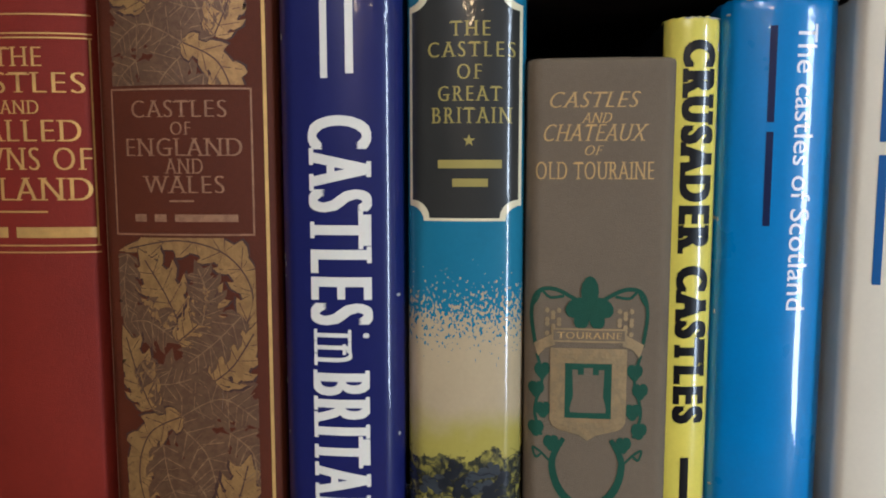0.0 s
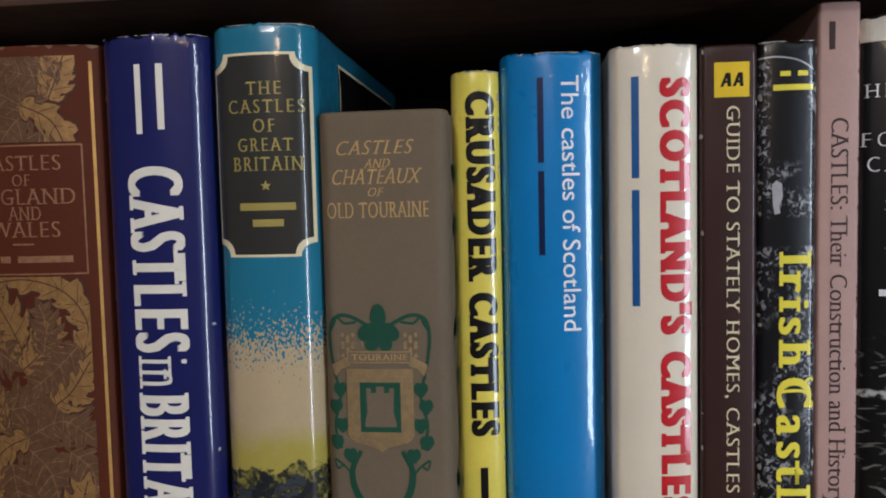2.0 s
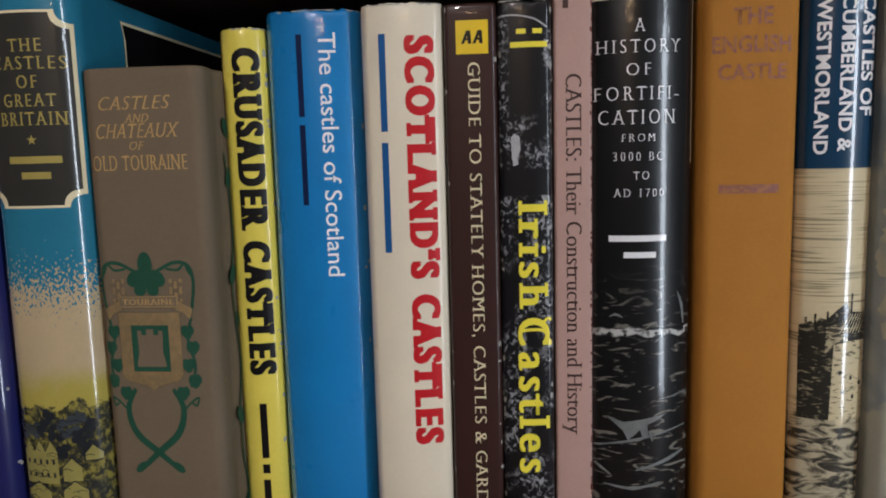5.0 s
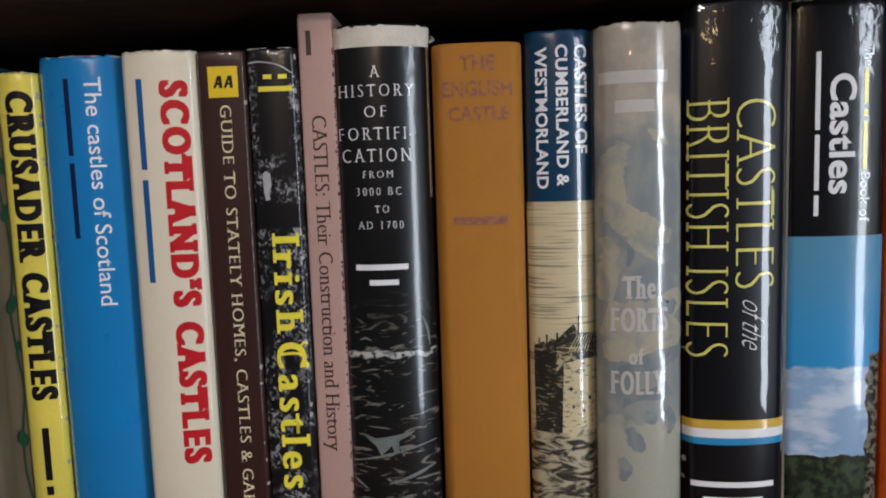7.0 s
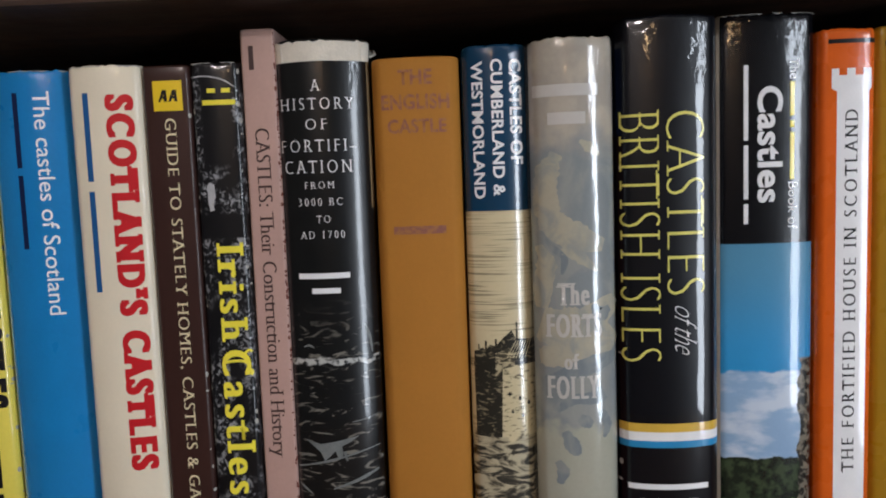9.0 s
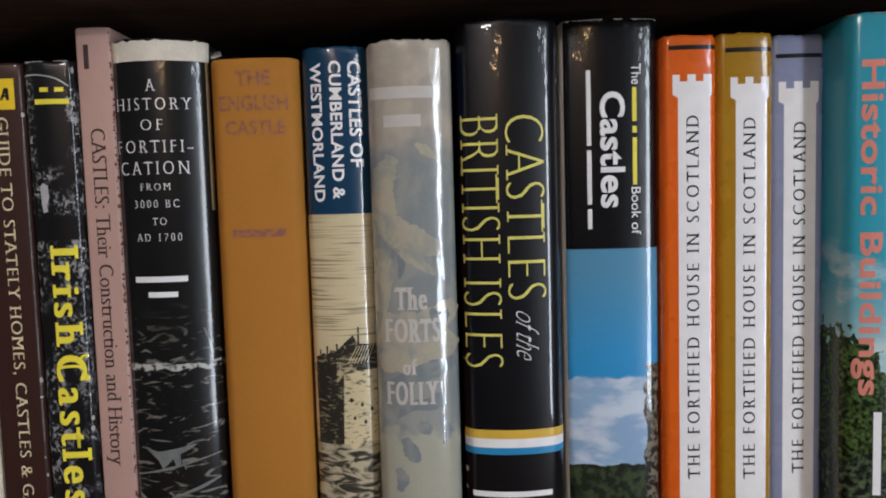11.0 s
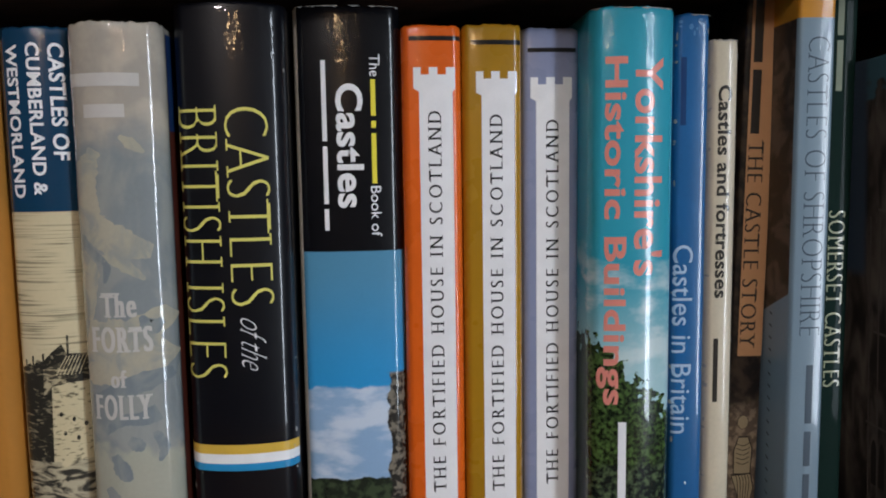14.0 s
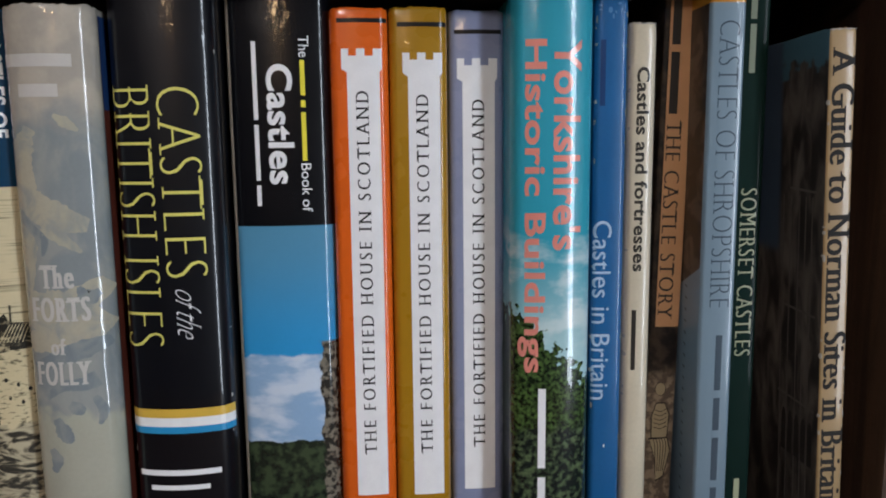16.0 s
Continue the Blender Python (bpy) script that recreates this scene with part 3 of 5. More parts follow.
acanthus(b, -0.0236, 0.0221, 0.004, 0.1447, 0.0, False)
acanthus(b, -0.023, 0.0213, 0.1926, b.height - 0.004, -0.9, True)
b.worn_head(ink("frayed_cloth", "#7d5f4c", 0.8, 0.0, 0.4), 77, 0.0009)

# royal blue dust jacket
b = Book(-0.0727, -0.0334, 0.2215, 1.2125, "royal blue dust jacket with large white serif title", jacket("royal_blue_jacket", "#1b1f56"), 0.0036, 0.0060, 0.17, ragged=0.0013)
b.worn_sides(RUBBED, 10, 14)
b.worn_head(RUBBED, 225)
b.text("CASTLES", -0.0091, 0.0105, 0.1179, 0.1827, IVORY_INK, "down", "serif_bold")
b.text("in", -0.0082, 0.0093, 0.1051, 0.1166, IVORY_INK, "down", "serif")
b.text("BRITAIN", -0.0086, 0.0094, 0.0472, 0.1036, IVORY_INK, "down", "serif_bold")
b.bars(0.0021, 0.0075, 0.1951, 0.2174, IVORY_INK, (6,), "down", small=0.25)
b.bars(-0.0055, -0.0006, 0.1938, 0.2174, IVORY_INK, (6,), "down", small=0.25)

# teal jacket: title panel, stippled sky, landscape
p = Paint("teal_pictorial_jacket", 0.26, 0.7, bump=0.2, bump_scale=85, coat_rough=0.1)
stip = p.op("ADD", p.z, p.mul(p.op("SUBTRACT", p.noise(950, 1, (1.3, 1, 0.8)), 0.5), 0.058))
col = p.mix(p.step(stip, 0.1217 - 0.001, 0.1217 + 0.0015), "#b9a582", "#26748e")
col = p.mix(p.step(p.op("ADD", p.z, p.mul(p.noise(60, 3), 0.02)), 0.0944 + 0.01, 0.0811 + 0.01), col, "#aa9c4c")
hill = p.op("ADD", p.z, p.mul(p.op("SUBTRACT", p.noise(220, 4), 0.5), 0.016))
land = p.mix(p.step(p.noise(420, 6, (1, 1, 0.8), 0.6), 0.42, 0.66), "#33342c", "#8f8540")
land = p.mix(p.mul(p.step(p.noise(190, 4), 0.48, 0.62), 0.7), land, "#2b3034")
col = p.mix(p.step(hill, 0.0766 + 0.0006, 0.0766 - 0.0006), col, land)
b = Book(-0.0325, 0.0042, 0.2215, 1.2143, "teal pictorial dust jacket with black title panel and stippled sky", p.done(p.worn(col, 0.1)), 0.0042, 0.0060, 0.165, ragged=0.0008)
b.worn_head(RUBBED, 248)
x0, x1, z0, z1 = -b.h * 0.93, b.h * 0.93, 0.1507, 0.2196


def notched(x0, x1, z0, z1, r):
    """A rectangle whose corners are cut by quarter circles."""
    out = []
    for cx, cz, a0 in ((x0, z0, 90), (x1, z0, 180), (x1, z1, 270), (x0, z1, 0)):
        for k in range(9):
            a = radians(a0 - 90 * k / 8)
            out.append((cx + r * math.cos(a), cz + r * math.sin(a)))
    return out


b.patch("panel_border", [notched(x0, x1, z0, z1, 0.0046)], CREAM_INK, "cream border round the title panel")
title_panel = b.patch("title_panel", [notched(x0 + 0.0009, x1 - 0.0009, z0 + 0.0009, z1 - 0.0009, 0.0055)], ink("panel_charcoal", "#34332f", 0.3, 0.7), "charcoal title panel with notched corners")
gold_print = ink("gold_print", "#a3924f")
for words, box in (("THE", (-0.0046, 0.0076, 0.2056, 0.2099)), ("CASTLES", (-0.0110, 0.0150, 0.1995, 0.2039)), ("OF", (-0.0022, 0.0051, 0.1930, 0.1974)),
                   ("GREAT", (-0.0079, 0.0112, 0.1866, 0.1910)), ("BRITAIN", (-0.0100, 0.0142, 0.1801, 0.1847))):
    b.text(words, *box, gold_print, style="serif_wide").parent = title_panel
sx, sz = 0.0014, 0.1749
b.patch("star", [[(sx + (0.0019 if i % 2 == 0 else 0.0008) * math.sin(math.pi * i / 5), sz + (0.0019 if i % 2 == 0 else 0.0008) * math.cos(math.pi * i / 5)) for i in range(10)]], gold_print)
b.bars(-0.0080, 0.0112, 0.1658, 0.1700, gold_print, (6,))
b.bars(-0.0036, 0.0071, 0.1603, 0.1644, gold_print, (3,))
print_dark, print_mid, print_pale = ink("print_navy", "#23272c", 0.28, 0.65, 0.3), ink("print_slate", "#3b4044", 0.28, 0.65, 0.3), ink("print_ochre", "#938a4e", 0.28, 0.65, 0.25)
rng = random.Random(21)
for tx, tz, tr in [(-0.0156, 0.0699, 0.0026), (-0.0100, 0.0673, 0.0034), (-0.0050, 0.0689, 0.0030), (0.0004, 0.0666, 0.0034), (0.0050, 0.0689, 0.0042), (0.0090, 0.0657, 0.0030), (0.0126, 0.0697, 0.0026), (-0.0023, 0.0733, 0.0022), (0.0086, 0.0728, 0.0024), (0.0022, 0.0596, 0.0030), (0.0119, 0.0592, 0.0034), (-0.0181, 0.0614, 0.0024)]:
    crown = [ellipse(tx + rng.uniform(-1, 1) * tr * 0.8, tz + rng.uniform(-0.7, 0.9) * tr, tr * rng.uniform(0.3, 0.55), tr * rng.uniform(0.3, 0.5), 9) for _ in range(9)]
    b.patch("printed_tree", crown, rng.choice((print_dark, print_dark, print_mid)), "dark printed tree")
hx0, hx1, hz0, hz1 = -0.0145, -0.0002, 0.0470, 0.0593
roof = (hz1 - hz0) * 0.35
house = b.patch("printed_house", [[(hx0, hz0), (hx1, hz0), (hx1, hz1), (hx0 + 0.83 * (hx1 - hx0), hz1 + roof), (hx0 + 0.66 * (hx1 - hx0), hz1), (hx0 + 0.5 * (hx1 - hx0), hz1 + roof), (hx0 + 0.33 * (hx1 - hx0), hz1), (hx0 + 0.17 * (hx1 - hx0), hz1 + roof), (hx0, hz1)]], print_pale, "printed ochre house with gables")
for i in range(5):
    for j in range(2):
        wx, wz = hx0 + (hx1 - hx0) * (0.12 + 0.19 * i), hz0 + (hz1 - hz0) * (0.2 + 0.42 * j)
        b.rect("printed_window", wx - 0.0005, wx + 0.0005, wz, wz + 0.0018, print_dark).parent = house
for gx0, gx1, gz, gt in ((0.0015, 0.0085, 0.0480, 0.0535), (0.0100, 0.0155, 0.0560, 0.0585), (-0.0140, -0.0040, 0.0405, 0.0440), (0.0010, 0.0100, 0.0400, 0.0445)):
    b.patch("printed_house", [[(gx0, gz), (gx1, gz), (gx1, gt), ((gx0 + gx1) / 2, gt + 0.0035), (gx0, gt)]], print_pale, "printed ochre gable house")
    b.patch("printed_line", strip([(gx0 - 0.0004, gt - 0.0002), ((gx0 + gx1) / 2, gt + 0.0036), (gx1 + 0.0004, gt - 0.0002)], 0.0005), print_dark)
rng = random.Random(31)
marks = []
for i in range(70):
    mx, mz, mw = rng.uniform(-0.016, 0.0165), rng.uniform(0.036, 0.0765), rng.uniform(0.0008, 0.0028)
    marks += strip([(mx - mw, mz), (mx, mz + mw * rng.uniform(0.2, 0.6)), (mx + mw, mz - mw * 0.1)], rng.uniform(0.0002, 0.0004))
tagged(b.patch("printed_line", marks, print_dark), kind="stuff")
q = [(0.0419, 0.2200), (0.1295, 0.2233)]
side_poly = [(0.040, 0.040), (0.150, 0.040), (0.150, q[0][1]), (0.0365, q[0][1]), (0.0385, q[0][1] - 0.006)]
b.on_side("cover_border", flat([[(x - 0.0012 if x < 0.1 else x, z + 0.0012 if z > 0.1 else z) for x, z in side_poly]]), CREAM_INK, 1)
b.on_side("cover_panel", flat([side_poly]), BLACK_INK, 1, "black picture panel on the cover")

# grey-brown cloth with green vine and gold shield
b = Book(0.0045, 0.0488, 0.2240, 1.1842, "grey-brown cloth hardback with green vine and gold shield", cloth("grey_brown_cloth", "#70614e", 0.14), 0.0012, 0.0045, 0.145, hinge=0.0014)
for words, box, style in (("CASTLES", (-0.0154, 0.0111, 0.1846, 0.1892), "italic"), ("AND", (-0.0061, 0.0029, 0.1801, 0.1830), "italic"),
                          ("CHATEAUX", (-0.0171, 0.0137, 0.1747, 0.1797), "italic"), ("OF", (-0.0049, 0.0006, 0.1705, 0.1734), "italic"),
                          ("OLD TOURAINE", (-0.0193, 0.0156, 0.1633, 0.1686), "serif")):
    b.text(words, *box, GOLD_WORN, style=style)
green = cloth("green_stamping", "#1d4a38", 0.2, 0.7)
shield_gold = gilt("shield_gold", "#a58a62", 0.5, "#8a7a5c", 0.5, 0.55)
gx = -0.0026  # the ornament's middle
def stamp(name, polys, material, label=""):
    """Part of the vine ornament, which is drawn wide and set narrower about its middle."""
    return b.patch(name, [[(gx + (x - gx) * 0.85, z) for x, z in q] for q in polys], material, label)


def stamp_rect(name, u0, u1, z0, z1, material, label=""):
    return stamp(name, [[(u0, z0), (u1, z0), (u1, z1), (u0, z1)]], material, label)


O = [(-0.0030, 0.1339), (-0.0029, 0.1264), (-0.0161, 0.1098), (0.0102, 0.0838), (-0.0103, 0.1069), (0.0042, 0.0902), (-0.0140, 0.1176), (0.0096, 0.1142), (-0.0019, 0.0523)]
for s in (-1, 1):
    vine = curve([(gx + s * 0.002, O[1][1] - 0.001), (gx + s * 0.012, O[1][1] + 0.0035), (gx + s * 0.0185, O[1][1] + 0.0025), (gx + s * 0.0205, O[1][1] - 0.004), (gx + s * 0.019, O[1][1] - 0.014)])
    stamp("vine", strip(vine, 0.0013), green)
    stamp("vine", strip(curve([(gx + s * 0.0205, O[1][1] - 0.002), (gx + s * 0.0185, O[1][1] + 0.0005), (gx + s * 0.017, O[1][1] + 0.003), (gx + s * 0.014, O[1][1] + 0.001), (gx + s * 0.009, O[1][1] + 0.0015)]), 0.0009), green)
    stem = curve([(gx + s * 0.0085, 0.0831), (gx + s * 0.0125, 0.0756), (gx + s * 0.0095, 0.0661), (gx - s * 0.001, 0.058), (gx - s * 0.009, 0.0517)])
    stamp("vine", strip(stem, [0.0016 + 0.0012 * math.sin(math.pi * i / (len(stem) - 1)) for i in range(len(stem))]), green)
    stamp("vine", strip(curve([(gx + s * 0.0125, 0.0747), (gx + s * 0.0165, 0.0782), (gx + s * 0.0195, 0.0797), (gx + s * 0.0185, 0.0767), (gx + s * 0.0165, 0.0779)]), 0.0008), green)
    side_stem = curve([(gx + s * 0.0185, O[2][1]), (gx + s * 0.0165, O[2][1] - 0.008), (gx + s * 0.019, O[2][1] - 0.018), (gx + s * 0.0165, O[3][1])])
    stamp("vine", strip(side_stem, 0.0011), green)
    for k, (dx, dz) in enumerate(((0.0165, 0.006), (0.0185, 0.012), (0.016, 0.0185), (0.0185, 0.0245), (0.013, 0.029))):
        stamp("vine_leaf", [ellipse(gx + s * dx + ox, O[2][1] - dz + oz, 0.0018, 0.0021, 10) for ox, oz in ((0, 0), (0.0011, 0.0012), (-0.0011, 0.0011))], green)
    stamp("vine_leaf", [ellipse(gx - s * 0.0085, 0.0529, 0.0032, 0.0016, 10, s * 0.6)], green)
    for i in range(12):
        stamp("grape", [ellipse(gx + s * (0.0128 + 0.0021 * (i % 3 - 1)), O[1][1] - 0.003 - 0.0021 * (i // 3) - 0.0008 * (i % 2), 0.00085, 0.00085, 8)], shield_gold)
stamp("vine_leaf", [ellipse(gx + dx, O[1][1] + dz, rx, rz, 12, t) for dx, dz, rx, rz, t in ((0, 0.003, 0.0032, 0.0048, 0), (-0.0045, -0.002, 0.0042, 0.003, 0.4), (0.0045, -0.002, 0.0042, 0.003, -0.4),
                                                                                     (-0.0028, -0.006, 0.0028, 0.0026, 0.7), (0.0028, -0.006, 0.0028, 0.0026, -0.7), (0, -0.003, 0.003, 0.003, 0))], green, "large green vine leaf")
r0, r1 = O[6], O[7]
for s in (-1, 1):
    stamp("ribbon_end", [[(gx + s * 0.012, r0[1] - 0.001), (gx + s * 0.0195, r0[1] - 0.0045), (gx + s * 0.018, r0[1] - 0.0085), (gx + s * 0.0155, r0[1] - 0.006), (gx + s * 0.012, r1[1] - 0.0015)]], shield_gold)
ribbon = stamp_rect("ribbon", gx - 0.0132, gx + 0.0132, r1[1] - 0.0006, r0[1] + 0.0004, shield_gold, "gold ribbon with a word")
ribbon_field = stamp_rect("ribbon_field", gx - 0.0126, gx + 0.0126, r1[1], r0[1] - 0.0002, cloth("ribbon_cloth", "#74644f", 0.15))
ribbon_word = b.text("TOURAINE", gx - 0.0098, gx + 0.0098, r1[1] + 0.0006, r0[1] - 0.0008, GOLD_WORN, style="serif")
ribbon_field.parent = ribbon_word.parent = ribbon
s0, s1, st, sb = gx - 0.0136, gx + 0.0136, 0.1118, 0.0826
shield = stamp("shield", [[(s0, st), (s0, sb + 0.0062), (s0 + 0.001, sb + 0.0046), (s0 + 0.003, sb + 0.0034), (gx - 0.003, sb + 0.0018), (gx, sb), (gx + 0.003, sb + 0.0018), (s1 - 0.003, sb + 0.0034), (s1 - 0.001, sb + 0.0046), (s1, sb + 0.0062), (s1, st)]], shield_gold, "gold shield")
f0, f1, ft, fb = gx - 0.0083, gx + 0.0083, 0.1071, 0.0898
stamp_field = stamp_rect("shield_field", f0, f1, fb, ft, green, "green field of the shield")
emblem = stamp("castle_emblem", [[(f0 + 0.002, fb + 0.0018), (f1 - 0.002, fb + 0.0018), (f1 - 0.0018, fb + 0.003), (f1 - 0.0030, fb + 0.007), (f1 - 0.0026, ft - 0.002), (f1 - 0.0045, ft - 0.002), (f1 - 0.0046, ft - 0.0036), (gx + 0.0016, ft - 0.0036), (gx + 0.0016, ft - 0.0014),
                           (gx - 0.0016, ft - 0.0014), (gx - 0.0016, ft - 0.0036), (f0 + 0.0046, ft - 0.0036), (f0 + 0.0045, ft - 0.002), (f0 + 0.0026, ft - 0.002), (f0 + 0.0030, fb + 0.007), (f0 + 0.0018, fb + 0.003)]], cloth("emblem_cloth", "#70614e", 0.14), "cloth-coloured castle tower")
stamp_field.parent = emblem.parent = shield
rng = random.Random(4)
for off, amp in ((0.019, 0.002), (0.026, 0.003)):
    pts = curve([(off + amp * math.sin(i * 1.9), 0.02 + i * 0.0165) for i in range(10)])
    b.on_side("vine", flat(strip(pts, 0.0011)), green, 1, "green vine on the cover")
for i in range(9):
    b.on_side("vine_leaf", flat([ellipse(0.0215 + 0.004 * math.sin(i * 2.3), 0.03 + i * 0.0185, 0.0026, 0.0042, 12, 0.6 * (-1) ** i)]), green, 1)

# yellow jacket, black slab letters
b = Book(0.0484, 0.0658, 0.2425, 1.1993, "slim bright yellow jacket with heavy black slab title", jacket("yellow_jacket", "#e2d05a", 0.3), 0.0032, 0.0022, 0.155, ragged=0.0006)
b.worn_sides(RUBBED, 3)
b.worn_head(RUBBED, 241)
b.on_side("cover_panel", flat([[(0.0045, 0.002), (0.15, 0.002), (0.15, b.height - 0.0008), (0.0045, b.height - 0.0012)]]), BLACK_INK, -1, "black front cover of the jacket")
b.text("CRUSADER CASTLES", -0.0034, 0.0068, 0.0826, 0.2070, BLACK_INK, "down", "slab")
b.bars(-0.0013, 0.0041, 0.0177, 0.0711, BLACK_INK, (6, 1, 6), "down", small=0.15)

# bright blue jacket
b = Book(0.0660, 0.1020, 0.2398, 1.2042, "bright blue dust jacket with small white sans title", jacket("bright_blue_jacket", "#127dbd", 0.3, 0.8), 0.005, 0.0042, 0.17, ragged=0.0007)
b.worn_sides(RUBBED, 12, 10)
b.worn_head(RUBBED, 234)
b.text("The castles of Scotland", 0.0033, 0.0095, 0.1217, 0.2108, WHITE_INK, "down", "sans")
b.bars(-0.0056, -0.0007, 0.1486, 0.2104, NAVY_INK, (7, 7), "down", small=0.28)

# cream jacket, red slab letters
b = Book(0.1034, 0.1328, 0.2335, 1.2038, "cream dust jacket with heavy red slab title", jacket("cream_jacket", "#e6dbc4", 0.32, 0.7, 0.06), 0.0032, 0.003, 0.165, ragged=0.0005)
b.worn_head(RUBBED, 224)
b.text("SCOTLAND'S CASTLES", 0.0012, 0.0119, 0.0586, 0.2076, ink("red_ink", "#c4232a"), "down", "slab")
b.bars(-0.0086, -0.0030, 0.1311, 0.2084, ink("blue_ink", "#1f5a94"), (6, 7), "down", small=0.28)

# dark brown laminated boards, yellow badge
b = Book(0.1332, 0.1516, 0.2355, 1.2030, "dark brown laminated book with a yellow square badge", jacket("dark_brown_laminate", "#38221e", 0.4, 0.35), 0.0006, 0.0016, 0.16)
b.worn_sides(RUBBED, 8, 14)
x0, x1, z0, z1 = -0.0049, 0.0064, 0.2006, 0.2121
badge = b.rect("badge", x0, x1, z0, z1, ink("badge_yellow", "#e8c52c"), "yellow square badge")
m, zz, k = (x0 + x1) / 2, (z0 + z1) / 2, (x1 - x0) / 12
for s in (-1, 1):
    c = m + s * 2.1 * k
    mark = b.patch("badge_mark", [[(c - 1.9 * k, zz - 2.4 * k), (c - 0.8 * k, zz - 2.4 * k), (c + 1.2 * k, zz + 2.4 * k), (c, zz + 2.4 * k)], [(c + 0.6 * k, zz - 2.4 * k), (c + 1.9 * k, zz - 2.4 * k), (c + 1.6 * k, zz + 2.4 * k), (c + 0.3 * k, zz + 2.4 * k)],
                            [(c - 0.9 * k, zz - 1.2 * k), (c + 1.2 * k, zz - 1.2 * k), (c + 1.2 * k, zz - 0.3 * k), (c - 0.5 * k, zz - 0.3 * k)]], BLACK_INK)
    mark.parent = badge
b.text("GUIDE TO STATELY HOMES, CASTLES & GARDENS", -0.0017, 0.0033, 0.0218, 0.1977, CREAM_INK, "down", "serif")

# black jacket with grey engravings, yellow title
p = Paint("black_engraved_jacket", 0.34, 0.5, bump=0.12, bump_scale=300, coat_rough=0.16)
speck = p.step(p.noise(520, 7, (1, 1, 0.8), 0.9), 0.48, 0.63)
where = p.step(p.noise(95, 3, (1, 1, 0.8), 0.4), 0.40, 0.58)
clear = p.op("ADD", p.step(p.z, 0.1779 + 0.002, 0.1779 - 0.004), p.step(p.op("ABSOLUTE", p.x), 0.0050, 0.0072))
dark_band = p.op("SUBTRACT", 1.0, p.mul(p.step(p.z, 0.1501, 0.1501 + 0.001), p.step(p.z, 0.1595 + 0.001, 0.1595)))
col = p.mix(p.mul(p.mul(p.mul(speck, where), p.op("MINIMUM", clear, 1.0)), dark_band), "#131316", "#9a9b9e")
b = Book(0.1520, 0.1708, 0.2355, 1.2036, "black jacket with grey engraving and yellow gothic title", p.done(p.worn(col, 0.1)), 0.0012, 0.002, 0.16, ragged=0.0008)
b.worn_sides(RUBBED, 4)
b.worn_head(RUBBED, 240)
engraved_pale = ink("engraved_pale", "#b4b4b6", 0.36, 0.4, 0.5)
b.patch("printed_line", strip(curve([(-0.0092, 0.2128), (-0.0040, 0.2132), (0.0030, 0.2118), (0.0078, 0.2088)]), 0.0005), engraved_pale)
b.patch("printed_light", [[(-0.0052, 0.1712), (-0.0040, 0.1726), (-0.0022, 0.1716), (-0.0019, 0.1670), (-0.0030, 0.1640), (-0.0026, 0.1618), (-0.0044, 0.1612), (-0.0050, 0.1650)]], engraved_pale, "bright patch in the engraving")
b.text("Irish", -0.0030, 0.0074, 0.1096, 0.1488, YELLOW_INK, "down", "gothic")
b.text("Castles", -0.0036, 0.0078, 0.0471, 0.1063, YELLOW_INK, "down", "gothic")
b.patch("capital_flourish", strip(curve([(-0.0030, 0.1012), (0.0010, 0.1018), (0.0050, 0.1016), (0.0070, 0.1000)]), 0.0011) + strip(curve([(0.0056, 0.1046), (0.0074, 0.1060), (0.0083, 0.1052)]), 0.0010)
        + strip(curve([(0.0066, 0.0990), (0.0080, 0.0972), (0.0074, 0.0960)]), 0.0012), YELLOW_INK, "gothic flourish of the capital")
b.bars(-0.0029, 0.0060, 0.2062, 0.2090, YELLOW_INK, (1, 1))
b.bars(-0.0050, 0.0077, 0.2015, 0.2047, YELLOW_INK, (5,))

# dusty pink paperback
b = Book(0.1715, 0.1849, 0.2380, 1.2158, "tall slim dusty pink paperback with brown lettering", jacket("dusty_pink_card", "#b8968c", 0.42, 0.3), 0.0004, 0.0012, 0.165, 0.0006, hard=False)
b.worn_sides(ink("brown_stain", "#6b3a30", 0.6, 0.1, 0.4), 11, 110, (1,), 0.00045)
brown_ink = ink("brown_ink", "#43302e", 0.45, 0.3)
b.text("CASTLES: Their Construction and History", -0.0044, 0.0029, 0.0611, 0.1928, brown_ink, "down", "serif_tight")
b.bars(-0.0041, 0.0005, 0.2152, 0.2243, brown_ink, (3,), "down", small=0.3)

# charcoal jacket with a torn white head
p = Paint("charcoal_pictorial_jacket", 0.3, 0.6, bump=0.1, bump_scale=200, coat_rough=0.2)
streak = p.step(p.noise(160, 5, (0.5, 0.5, 1.6), 1.6), 0.56, 0.66)
low = p.step(p.op("ADD", p.z, p.mul(p.noise(60, 2), 0.02)), 0.1247 + 0.012, 0.1027 + 0.004)
river = p.step(p.op("ABSOLUTE", p.op("SUBTRACT", p.op("ADD", p.z, p.mul(p.op("SUBTRACT", p.noise(120, 3), 0.5), 0.006)), 0.1005)), 0.0016, 0.0008)
col = p.mix(p.mul(p.mul(streak, low), 0.5), "#141516", "#a39f94")
col = p.mix(p.mul(river, p.step(p.noise(300, 3), 0.38, 0.55)), col, "#b9bab6")
b = Book(0.1851, 0.2211, 0.2348, 1.2106, "charcoal dust jacket with white serif title and torn head", p.done(p.worn(col, 0.15)), 0.0056, 0.0030, 0.16, ragged=0.0003, twist=5.0)
hill_light = ink("printed_highlight", "#6f7372", 0.35, 0.5, 0.6)
